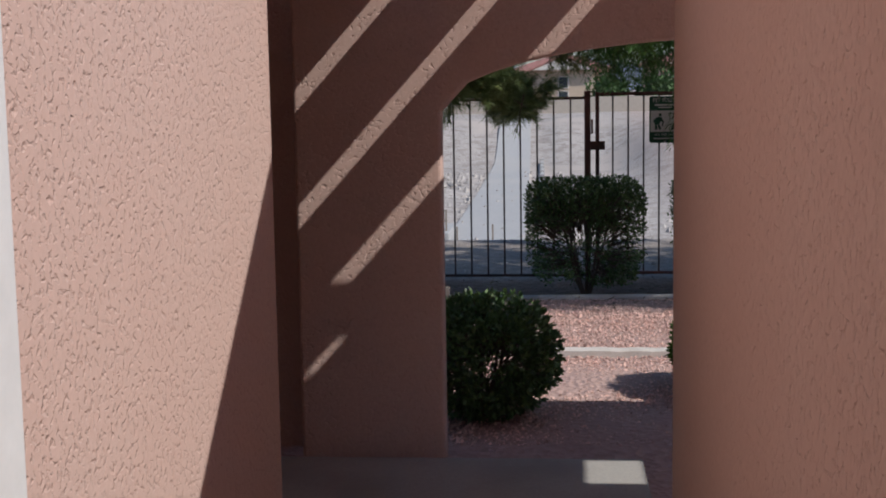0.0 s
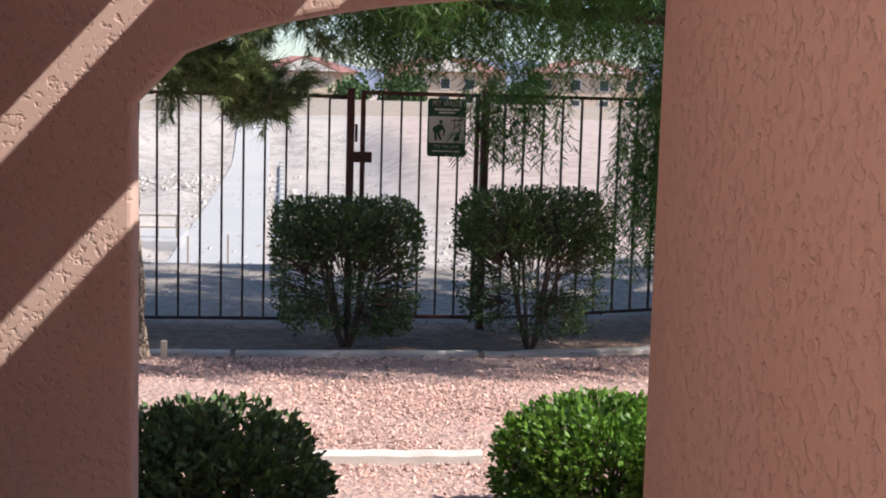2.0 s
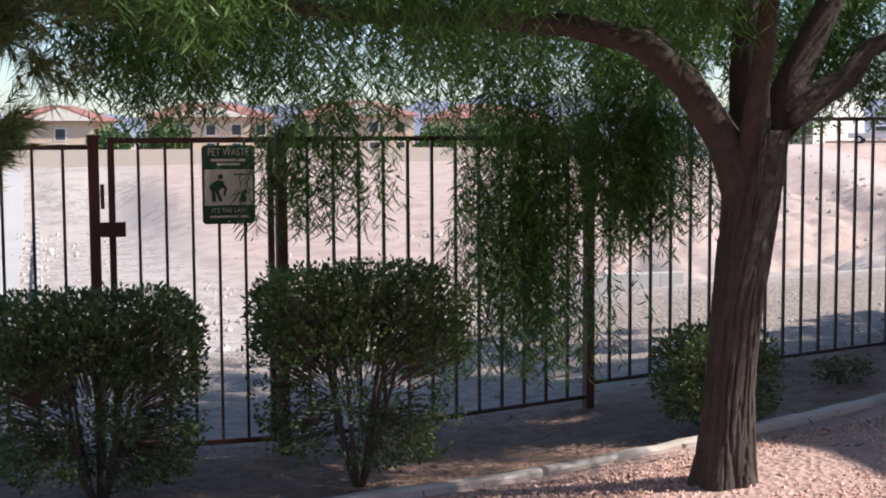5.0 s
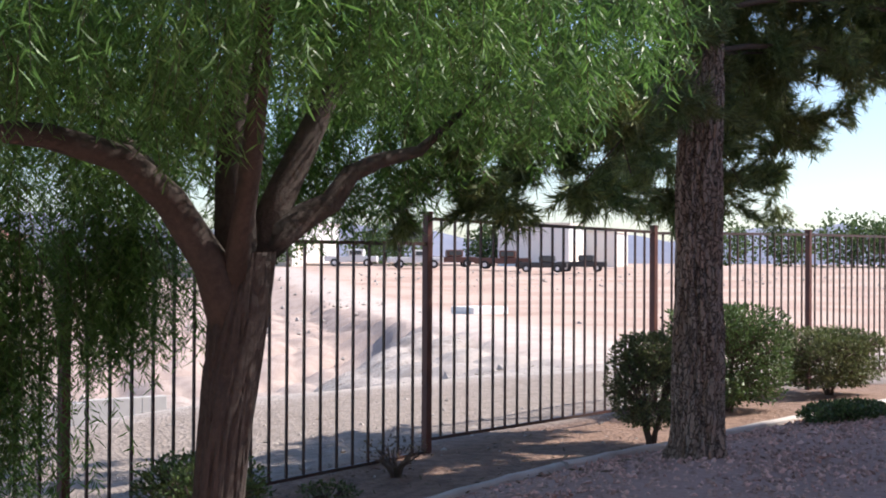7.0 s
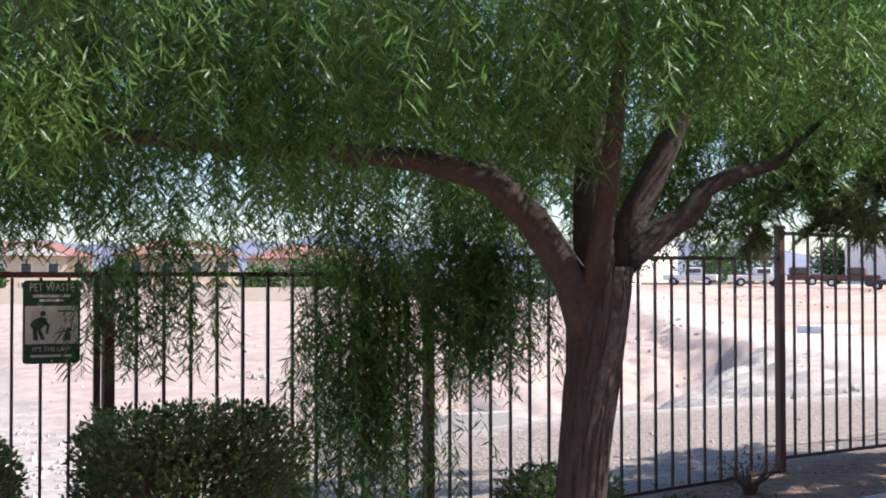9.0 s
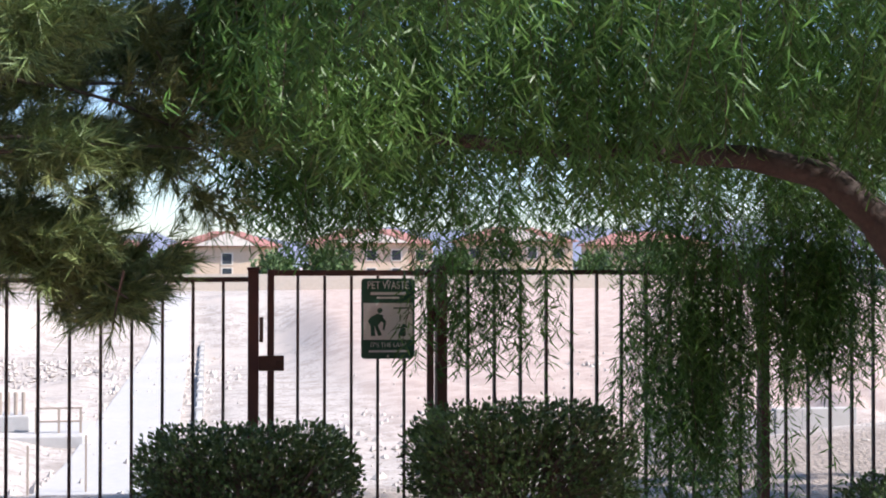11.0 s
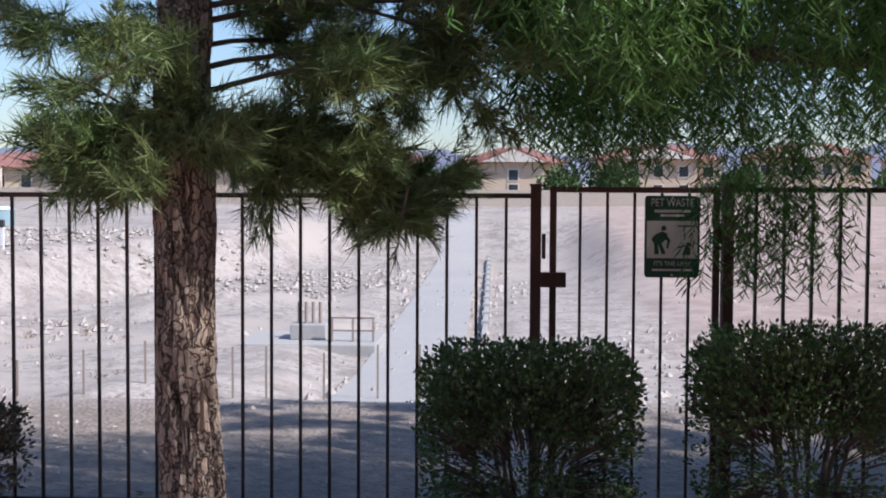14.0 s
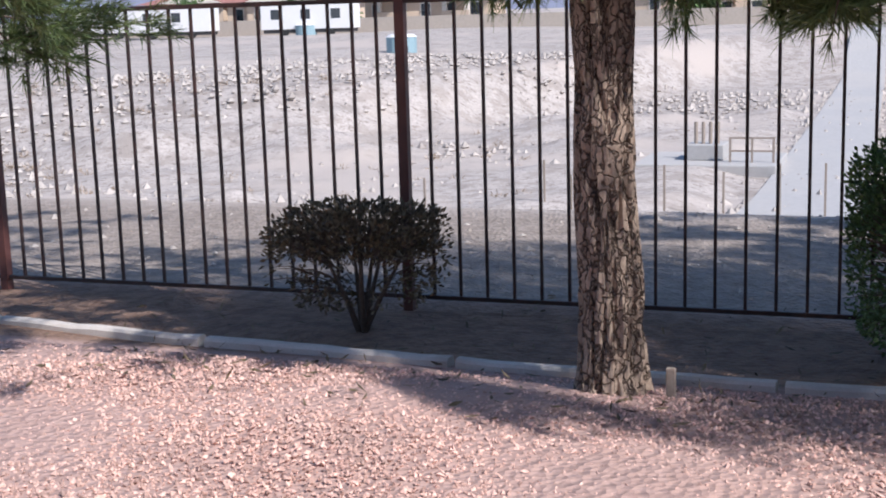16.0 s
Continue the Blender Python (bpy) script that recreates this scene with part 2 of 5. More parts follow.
def ground_z(x, y):
    """Height of the one sheet of ground."""
    x, y = np.asarray(x, float), np.asarray(y, float)
    near = 0.10 - 0.13 * smoothstep(-2.2, -0.9, y - fence_y(x) * 0.8) + 0.36 * smoothstep(1.5, 7.0, x) + 0.14 * smoothstep(7, 14, x)
    dist = np.hypot(x, y)
    out = smoothstep(9, 26, dist)
    line = (x - 20.5) * 0.89 - (y - 16.5) * 0.455
    right = smoothstep(0.0, 1.0, (line + 1.9 + 6.5 * (1 - smoothstep(17, 28, y))) / (2.0 + 6.5 * (1 - smoothstep(17, 28, y))))
    step = 0.35 * smoothstep(-9.6, -7.8, line) + 0.65 * right
    flat = (-0.75 + 0.7 * smoothstep(40, 105, y)) * (1 - right) + (-0.2 + 1.6 * smoothstep(60, 125, dist)) * right
    base = near * (1 - out) + flat * out
    d_near = y - 3.7 - fence_y(x)
    far = 26 + 40 * smoothstep(-24, -7, x)
    # the long bank that climbs away on the far side of the ramp
    climb = 0.95 * smoothstep(0.0, 26.0, (x - 3.6) * 0.80 + (y - 27.0) * 0.42) * smoothstep(2.0, 6.0, x) * smoothstep(20, 34, y)
    s = smoothstep(0.0, 6.5, d_near) * (1 - smoothstep(0, 13, y - far)) * (1 - step) * (1 - climb) * smoothstep(-70, -45, x)
    return base - 2.1 * s


# ---- ground ----
def spread(lo, hi, n, reach, power):
    """Even steps from lo to hi, then ever wider ones out to the reach on both sides."""
    tail = (np.linspace(0, 1, 70)[1:] ** power) * reach
    return np.concatenate([(lo - tail)[::-1], np.linspace(lo, hi, n), hi + tail])


gx = spread(-22.0, 36.0, 260, 1800.0, 3.4)
gy = np.concatenate([np.linspace(-1500, -20, 12), np.linspace(-14, 12, 110), np.linspace(12.25, 48, 150), 48.3 + (np.linspace(0.0, 1, 90) ** 3.0) * 2560])
GX, GY = np.meshgrid(gx, gy)
GZ = ground_z(GX, GY)
rough_far = smoothstep(6, 14, GY - fence_y(GX)) * (1 - smoothstep(150, 400, GY))
rng = np.random.default_rng(4)
bumps = np.zeros_like(GZ)
for k in range(26):
    wl = 0.6 * 1.25 ** k
    if wl < 60:
        a = rng.uniform(0, 6.28)
        bumps += 0.010 * wl ** 0.75 * np.sin((GX * math.cos(a) + GY * math.sin(a)) / wl * 2.6 + rng.uniform(0, 6.28))
# the strip that carries the ramp is graded smooth
ramp_x = -2.33 - 0.0115 * GY
graded = (1 - smoothstep(1.6, 3.2, np.abs(GX - ramp_x))) * smoothstep(9, 12, GY) * (1 - smoothstep(90, 100, GY))
rough_far = rough_far * (1 - graded)
GZ = GZ + bumps * rough_far * 0.55 + 0.012 * (1 - rough_far) * np.sin(GX * 2.3 + np.sin(GY * 1.7) * 1.4) * np.sin(GY * 2.9 + 0.8)
# gullies worn into the graded banks, and wheel tracks across the long slope
line_g = (GX - 20.5) * 0.89 - (GY - 16.5) * 0.455
on_bank = smoothstep(-14, -8, line_g) * (1 - smoothstep(-0.5, 1.2, line_g)) * smoothstep(7, 11, GY)
gully = np.abs(np.sin(GY * 1.15 + 1.6 * np.sin(GX * 0.42) + 0.8 * np.sin(GY * 0.37)))
rut = np.abs(np.sin(GX * 2.1 - GY * 0.9 + 0.7 * np.sin(GY * 0.5 + GX * 0.3)))
GZ = GZ - on_bank * (0.34 * (1 - gully) ** 2 + 0.16 * (1 - rut) ** 2)
on_slope = smoothstep(4, 8, GX) * smoothstep(22, 30, GY) * (1 - smoothstep(55, 75, GY)) * (1 - smoothstep(-14, -9, line_g))
GZ = GZ - on_slope * 0.10 * (1 - np.abs(np.sin((GX * 0.62 + GY * 0.30) * 1.7))) ** 3
heap = np.array(rng.uniform(0, 1, (60, 4)))
for hx, hy, hr, hh in heap:
    cx, cy = -26 + 24 * hx, 18 + 30 * hy
    GZ = GZ + (1 - graded) * (0.12 + 0.3 * hh) * np.exp(-(((GX - cx) / (0.7 + 1.6 * hr)) ** 2 + ((GY - cy) / (0.6 + 1.2 * hr)) ** 2))
# the slab and paved ground round the house lie level
GZ = np.where((GY < -6.7) & (np.abs(GX) < 30), np.minimum(GZ, 0.06), GZ)


def ground_mat():
    m = bpy.data.materials.new("ground_soil")
    m.use_nodes = True
    nt = m.node_tree
    bs = nt.nodes["Principled BSDF"]
    bs.inputs["Roughness"].default_value = 0.95
    pos = nt.nodes.new("ShaderNodeNewGeometry")
    sep = nt.nodes.new("ShaderNodeSeparateXYZ")
    nt.links.new(pos.outputs["Position"], sep.inputs[0])

    def noise_node(scale, detail=6, rough=0.6):
        n = nt.nodes.new("ShaderNodeTexNoise")
        n.inputs["Scale"].default_value, n.inputs["Detail"].default_value, n.inputs["Roughness"].default_value = scale, detail, rough
        nt.links.new(pos.outputs["Position"], n.inputs["Vector"])
        return n

    def mixc(fac, a, b):
        mx = nt.nodes.new("ShaderNodeMixRGB")
        for sock, v in ((mx.inputs[1], a), (mx.inputs[2], b)):
            if isinstance(v, tuple):
                sock.default_value = (*v, 1)
            else:
                nt.links.new(v, sock)
        nt.links.new(fac, mx.inputs[0])
        return mx.outputs[0]

    def ranged(sock, a, b):
        r = nt.nodes.new("ShaderNodeMapRange")
        r.interpolation_type = "SMOOTHSTEP"
        r.inputs[1].default_value, r.inputs[2].default_value = a, b
        nt.links.new(sock, r.inputs[0])
        return r.outputs[0]

    n_small, n_mid, n_big = noise_node(9), noise_node(1.1), noise_node(0.12)
    vor = nt.nodes.new("ShaderNodeTexVoronoi")
    vor.inputs["Scale"].default_value = 26
    nt.links.new(pos.outputs["Position"], vor.inputs["Vector"])
    # rose gravel bed in front of the kerb
    bed = mixc(vor.outputs["Color"], (0.36, 0.225, 0.19), (0.52, 0.34, 0.29))
    hsv = nt.nodes.new("ShaderNodeHueSaturation")
    hsv.inputs["Saturation"].default_value = 0.9
    nt.links.new(bed, hsv.inputs["Color"])
    bed = mixc(ranged(n_mid.outputs[0], 0.3, 0.75), hsv.outputs[0], (0.47, 0.31, 0.265))
    # brown planting strip and pale desert soil
    strip = mixc(ranged(n_small.outputs[0], 0.35, 0.65), (0.18, 0.108, 0.076), (0.27, 0.172, 0.122))
    pale = mixc(ranged(n_small.outputs[0], 0.3, 0.7), (0.36, 0.315, 0.28), (0.52, 0.465, 0.425))
    pale = mixc(ranged(n_mid.outputs[0], 0.45, 0.62), pale, (0.335, 0.29, 0.255))
    n_clod = noise_node(3.6, 8, 0.7)
    pale = mixc(ranged(n_clod.outputs[0], 0.54, 0.62), pale, (0.24, 0.205, 0.18))
    pale = mixc(ranged(n_big.outputs[0], 0.48, 0.62), pale, (0.47, 0.405, 0.355))
    brown = mixc(ranged(n_big.outputs[0], 0.4, 0.6), (0.44, 0.30, 0.235), (0.54, 0.40, 0.325))
    # distances: across the fence, and the brown lot to the right
    slope = nt.nodes.new("ShaderNodeMath")
    slope.operation = "MULTIPLY_ADD"
    slope.inputs[1].default_value, slope.inputs[2].default_value = -0.16, 0.1
    nt.links.new(sep.outputs["X"], slope.inputs[0])
    clampx = nt.nodes.new("ShaderNodeMath")
    clampx.operation = "MINIMUM"
    clampx.inputs[1].default_value = 0.0
    nt.links.new(slope.outputs[0], clampx.inputs[0])
    across = nt.nodes.new("ShaderNodeMath")
    across.operation = "ADD"
    nt.links.new(sep.outputs["Y"], across.inputs[0])
    nt.links.new(clampx.outputs[0], across.inputs[1])
    lot = nt.nodes.new("ShaderNodeMath")
    lot.operation = "MULTIPLY_ADD"
    lot.inputs[1].default_value = 2.0
    nt.links.new(sep.outputs["X"], lot.inputs[0])
    neg = nt.nodes.new("ShaderNodeMath")
    neg.operation = "MULTIPLY"
    neg.inputs[1].default_value = -1.0
    nt.links.new(sep.outputs["Y"], neg.inputs[0])
    nt.links.new(neg.outputs[0], lot.inputs[2])
    col = mixc(ranged(across.outputs[0], -1.35, -1.15), bed, strip)
    # soil just outside the fence, with tree shade darkened into its colour
    shaded_verge = mixc(ranged(n_small.outputs[0], 0.3, 0.7), (0.22, 0.18, 0.15), (0.33, 0.275, 0.235))
    col = mixc(ranged(across.outputs[0], 0.1, 0.5), col, shaded_verge)
    col = mixc(ranged(across.outputs[0], 3.2, 4.6), col, pale)
    bank_a = nt.nodes.new("ShaderNodeMath")
    bank_a.operation = "MULTIPLY"
    nt.links.new(ranged(sep.outputs["X"], 3.0, 7.0), bank_a.inputs[0])
    nt.links.new(ranged(sep.outputs["Y"], 19, 30), bank_a.inputs[1])
    rose = mixc(ranged(n_mid.outputs[0], 0.35, 0.65), (0.48, 0.375, 0.32), (0.39, 0.295, 0.25))
    col = mixc(bank_a.outputs[0], col, rose)
    both = nt.nodes.new("ShaderNodeMath")
    both.operation = "MULTIPLY"
    nt.links.new(ranged(lot.outputs[0], 23, 29), both.inputs[0])
    nt.links.new(ranged(across.outputs[0], 4, 9), both.inputs[1])
    col = mixc(both.outputs[0], col, brown)
    # pale graded track along the rim of the lot
    rim = nt.nodes.new("ShaderNodeMath")
    rim.operation = "MULTIPLY_ADD"
    rim.inputs[1].default_value = 0.89
    fall = nt.nodes.new("ShaderNodeMath")
    fall.operation = "MULTIPLY_ADD"
    fall.inputs[1].default_value, fall.inputs[2].default_value = -0.455, -10.74
    nt.links.new(sep.outputs["Y"], fall.inputs[0])
    nt.links.new(sep.outputs["X"], rim.inputs[0])
    nt.links.new(fall.outputs[0], rim.inputs[2])
    inner = nt.nodes.new("ShaderNodeMath")
    inner.operation = "SUBTRACT"
    nt.links.new(ranged(rim.outputs[0], -0.3, 0.5), inner.inputs[0])
    nt.links.new(ranged(rim.outputs[0], 2.6, 4.6), inner.inputs[1])
    track = nt.nodes.new("ShaderNodeMath")
    track.operation = "MULTIPLY"
    nt.links.new(inner.outputs[0], track.inputs[0])
    nt.links.new(ranged(across.outputs[0], 4, 7), track.inputs[1])
    col = mixc(track.outputs[0], col, mixc(ranged(n_mid.outputs[0], 0.3, 0.7), (0.62, 0.52, 0.46), (0.52, 0.42, 0.36)))
    nt.links.new(col, bs.inputs["Base Color"])
    add = nt.nodes.new("ShaderNodeMath")
    add.operation = "ADD"
    nt.links.new(vor.outputs["Distance"], add.inputs[0])
    nt.links.new(n_small.outputs[0], add.inputs[1])
    bp = nt.nodes.new("ShaderNodeBump")
    bp.inputs["Strength"].default_value, bp.inputs["Distance"].default_value = 0.6, 0.03
    nt.links.new(add.outputs[0], bp.inputs["Height"])
    nt.links.new(bp.outputs[0], bs.inputs["Normal"])
    return m


nv = np.stack([GX, GY, GZ], -1).reshape(-1, 3)
idx = np.arange(nv.shape[0]).reshape(GX.shape)
quads = np.stack([idx[:-1, :-1], idx[:-1, 1:], idx[1:, 1:], idx[1:, :-1]], -1).reshape(-1, 4)
ground = tagged(mesh_object("ground", nv, quads, ground_mat(), True), "rose gravel bed, brown soil strip and pale desert beyond", "ground", kind="structure")


def gz(x, y):
    return float(ground_z(x, y))


# ---- stucco passage and arched porch wall ----
def arch_wall():
    bm = bmesh.new()
    x0, x1, top, y0, y1 = -1.65, 4.2, 2.62, -6.85, -6.72
    l, r, spring, rise = -0.935, 2.1, 1.80, 0.33
    cx, half = (l + r) / 2, (r - l) / 2
    arc = [(l, -0.3), (l, spring)]
    for i in range(1, 24):
        u = -1 + 2 * i / 24
        arc.append((cx + u * half, spring + rise * math.sqrt(max(0.0, 1 - abs(u) ** 2.1))))
    arc += [(r, spring), (r, -0.3)]
    outer = [(x1, -0.3), (x1, top), (x0, top), (x0, -0.3)]
    front = [bm.verts.new((x, y0, z)) for x, z in arc + outer]
    back = [bm.verts.new((x, y1, z)) for x, z in arc + outer]
    n = len(arc)
    # strips above the arch keep the faces simple
    tops_f = [bm.verts.new((x, y0, top)) for x, z in arc]
    tops_b = [bm.verts.new((x, y1, top)) for x, z in arc]
    for vs, tp in ((front, tops_f), (back, tops_b)):
        for i in range(1, n - 2):
            bm.faces.new((vs[i], vs[i + 1], tp[i + 1], tp[i]))
        bm.faces.new((vs[n + 3], vs[0], vs[1], tp[1], vs[n + 2]))
        bm.faces.new((vs[n - 1], vs[n], vs[n + 1], tp[n - 2], vs[n - 2]))
    ring = list(range(n + 4))
    for a, b in zip(ring, ring[1:] + ring[:1]):
        if a == n + 1 and b == n + 2:
            continue
        bm.faces.new((front[a], front[b], back[b], back[a]))
    chain_f = [front[n + 2]] + tops_f[1:n - 1] + [front[n + 1]]
    chain_b = [back[n + 2]] + tops_b[1:n - 1] + [back[n + 1]]
    for i in range(len(chain_f) - 1):
        bm.faces.new((chain_f[i], chain_f[i + 1], chain_b[i + 1], chain_b[i]))
    for v in [v for v in bm.verts if not v.link_faces]:
        bm.verts.remove(v)
    bmesh.ops.recalc_face_normals(bm, faces=bm.faces)
    edges = [e for e in bm.edges if len(e.link_faces) == 2 and e.calc_face_angle(0) > 1.2]
    bmesh.ops.bevel(bm, geom=edges, offset=0.018, segments=3, affect="EDGES", profile=0.5)
    return part("wall_arch", bm, M_STUCCO, smooth=False)


tagged(arch_wall(), "rose stucco porch wall with a low arched opening", "wall", kind="structure")
bm = boxed(-6.0, -14.55, -0.2, -1.307, -8.9, 6.0, bevel=0.02)
tagged(part("wall_left", bm, M_STUCCO), "rose stucco passage wall in sun", "wall", kind="structure")
# the sloping top is unseen, shaped to cast the diagonal shade on the left wall
bm = bmesh.new()
prof = [(-14.5, -0.2), (-8.5, -0.2), (-8.5, 4.04), (-10.70, 2.2), (-14.5, 2.2)]
va = [bm.verts.new((0.022, y, z)) for y, z in prof]
vb = [bm.verts.new((0.28, y, z)) for y, z in prof]
bm.faces.new(va)
bm.faces.new(vb[::-1])
for i in range(5):
    bm.faces.new((va[i], vb[i], vb[(i + 1) % 5], va[(i + 1) % 5]))
bmesh.ops.recalc_face_normals(bm, faces=bm.faces)
bmesh.ops.bevel(bm, geom=bm.edges[:], offset=0.02, segments=3, affect="EDGES", profile=0.5)
tagged(part("wall_right", bm, M_STUCCO), "rose stucco right wall, unseen sloping top added to cast diagonal shade", "wall", kind="structure")
tagged(part("wall_recess", boxed(-3.0, -6.62, -0.2, -1.66, -6.45, 3.0), M_STUCCO), "shaded rose stucco recess wall", "wall", kind="structure")
tagged(part("wall_side", boxed(-3.2, -8.7, -0.2, -3.0, -6.45, 3.0), M_STUCCO), "shaded rose stucco side wall", "wall", kind="structure")
# unseen wall behind the starting point, raised to keep sky light out of the passage
tagged(part("wall_back", boxed(-6.0, -15.0, -0.2, 6.0, -14.6, 6.5), M_STUCCO), "unseen stucco wall added behind the passage, tall to cut sky light", "wall", kind="structure")
# unseen block beside the gravel bed, added and sized to throw shade on it
tagged(part("wall_shade_block", boxed(9.2, -15.0, -0.2, 26.0, -2.6, 6.5), M_STUCCO), "unseen stucco block added to shade the gravel bed", "wall", kind="structure")
# white door casing at the near end of the sunny wall
casing = part("door_casing", boxed(-1.306, -11.5, 0.1, -1.275, -11.06, 2.25, bevel=0.006), M_WHITE)
tagged(casing, "white painted door casing on the stucco wall", "door casing", kind="structure")
slab = part("floor", boxed(-3.0, -14.55, -0.1, 0.02, -6.93, 0.13, bevel=0.012), M_SLAB)
tagged(slab, "grey concrete porch slab", "floor", kind="structure")


def sun_slot_slab():
    """A flat unseen slab added over the porch, its slots placed to cast bars of sun."""
    bm = bmesh.new()
    z0, z1 = 2.625, 2.65
    slots = [(-0.99, -0.87), (-0.48, -0.355), (0.01, 0.13)]
    cuts = [-3.2]
    for a, b in slots:
        cuts += [a, b]
    cuts.append(4.2)
    for i in range(0, len(cuts), 2):
        box(bm, cuts[i], -7.55, z0, cuts[i + 1], -6.70, z1)
    return bm


tagged(part("ceiling", sun_slot_slab(), M_STUCCO), "unseen slab added over the porch, slotted to cast bars of sun", "ceiling", kind="structure")
# unseen slab added to block sun; two holes let through small sun patches
bm = boxed(-3.2, -8.86, 2.625, 0.2, -7.55, 2.65)
box(bm, 0.2, -8.86, 2.625, 0.285, -7.55, 2.65)
box(bm, 0.285, -8.86, 2.625, 0.35, -7.745, 2.65)
box(bm, 0.35, -8.86, 2.625, 0.37, -7.55, 2.65)
box(bm, 0.285, -7.66, 2.625, 0.35, -7.55, 2.65)
box(bm, 0.37, -8.86, 2.625, 2.01, -7.55, 2.65)
box(bm, 2.01, -8.86, 2.625, 2.30, -8.40, 2.65)
box(bm, 2.01, -8.02, 2.625, 2.30, -7.55, 2.65)
box(bm, 2.30, -8.86, 2.625, 4.2, -7.55, 2.65)
tagged(part("sun_hole_slab", bm, M_STUCCO), "unseen slab added behind the porch, holed to cast two sun patches", "ceiling", kind="structure")


# ---- kerbs ----
def kerb(points, name, label):
    root = thing(name, 0, 0, 0, label, "kerb")
    root["kind"] = "structure"
    rnd = random.Random(3)
    for (xa, ya), (xb, yb) in zip(points, points[1:]):
        a, b = Vector((xa, ya, 0)), Vector((xb, yb, 0))
        d = (b - a).normalized()
        a, b = a + d * 0.02, b - d * 0.02
        n = Vector((-d.y, d.x, 0)) * 0.04
        bm = bmesh.new()
        rings = []
        steps = 8
        for i in range(steps + 1):
            p = a.lerp(b, i / steps)
            z = gz(p.x, p.y)
            wob = rnd.uniform(-0.006, 0.006)
            rings.append([bm.verts.new(p - n + Vector((0, 0, z - 0.1))), bm.verts.new(p - n + Vector((0, 0, z + 0.035 + wob))),
                          bm.verts.new(p - n * 0.6 + Vector((0, 0, z + 0.05 + wob))), bm.verts.new(p + n * 0.6 + Vector((0, 0, z + 0.05 + wob))),
                          bm.verts.new(p + n + Vector((0, 0, z + 0.035))), bm.verts.new(p + n + Vector((0, 0, z - 0.1)))])
        for r0, r1 in zip(rings, rings[1:]):
            for k in range(5):
                bm.faces.new((r0[k], r0[k + 1], r1[k + 1], r1[k]))
        bm.faces.new(rings[0])
        bm.faces.new(rings[-1][::-1])
        part("kerb_stone", bm, M_CURB, root)
    return root


kerb([(-9.0, -0.55), (-7.2, -0.75), (-5.5, -0.92), (-4.0, -1.12), (-2.5, -1.3), (-0.92, -1.38), (0.8, -1.38), (2.2, -1.12), (3.4, -0.92), (5.0, -0.70), (6.5, -0.48), (8.0, -0.24), (10.1, 0.08), (12.3, 0.45), (14.6, 0.85), (18, 1.4)],
     "kerb", "low pale concrete edging between gravel and planting strip")
kerb([(-6.0, -4.2), (-4.2, -4.25), (-2.4, -4.28), (-0.6, -4.30), (0.42, -4.30)], "kerb", "low pale concrete edging across the gravel bed")


# ---- fence ----
def fence_panel(root, ax, ay, bx, by, zt_a, zt_b, zb_a, zb_b, gaps):
    """Rails and bars between two posts."""
    a, b = Vector((ax, ay, 0)), Vector((bx, by, 0))
    d = (b - a).normalized()
    n = Vector((-d.y, d.x, 0))

    def bar(pa, pb, w, t, name, material):
        e = (pb - pa).normalized()
        s = n if abs(e.z) < 0.9 else d
        f = e.cross(s).normalized()
        bm = bmesh.new()
        ring = []
        for p in (pa, pb):
            ring.append([bm.verts.new(p + s * i * w + f * j * t) for i, j in ((-0.5, -0.5), (0.5, -0.5), (0.5, 0.5), (-0.5, 0.5))])
        for k in range(4):
            bm.faces.new((ring[0][k], ring[0][(k + 1) % 4], ring[1][(k + 1) % 4], ring[1][k]))
        bm.faces.new(ring[0][::-1])
        bm.faces.new(ring[1])
        part(name, bm, material, root)

    up = Vector((0, 0, 1))
    bar(a + up * zt_a, b + up * zt_b, 0.03, 0.028, "rail", M_IRON)
    bar(a + up * zb_a, b + up * zb_b, 0.03, 0.025, "rail", M_IRON)
    for i in range(1, gaps):
        p = a.lerp(b, i / gaps)
        u = i / gaps
        bar(p + up * (zb_a + (zb_b - zb_a) * u + 0.012), p + up * (zt_a + (zt_b - zt_a) * u - 0.012), 0.017, 0.017, "picket", M_IRON)


def fence_post(root, x, y, top, turn=0.0, w=0.06):
    bm = boxed(-w / 2, -w / 2, gz(x, y) - 0.1, w / 2, w / 2, top, bevel=0.004)
    box(bm, -w / 2 - 0.005, -w / 2 - 0.005, top, w / 2 + 0.005, w / 2 + 0.005, top + 0.018, bevel=0.004)
    bmesh.ops.rotate(bm, cent=(0, 0, 0), matrix=Matrix.Rotation(radians(turn), 3, "Z"), verts=bm.verts)
    bmesh.ops.translate(bm, vec=(x, y, 0), verts=bm.verts)
    part("post", bm, M_POST, root)


A95 = radians(9.5)


def along(d):
    return 0.98 + d * math.cos(A95), d * math.sin(A95)


fence = thing("fence", 0, 0, 0, "dark red-brown wrought iron picket fence stepping up the slope", "fence")
lefts = [(-0.085, 0.0), (-3.235, 0.0), (-6.16, 0.0), (-9.05, 0.0), (-11.94, 0.0)]
for x, y in lefts:
    fence_post(fence, x, y, 1.86)
for (xa, ya), (xb, yb) in zip(lefts[1:], lefts):
    fence_panel(fence, xa, ya, xb, yb, 1.80, 1.81, 0.05, 0.05, 19)
rights = [along(d) for d in (0.0, 2.13, 5.41, 8.69, 11.97, 15.25, 18.53, 21.81)]
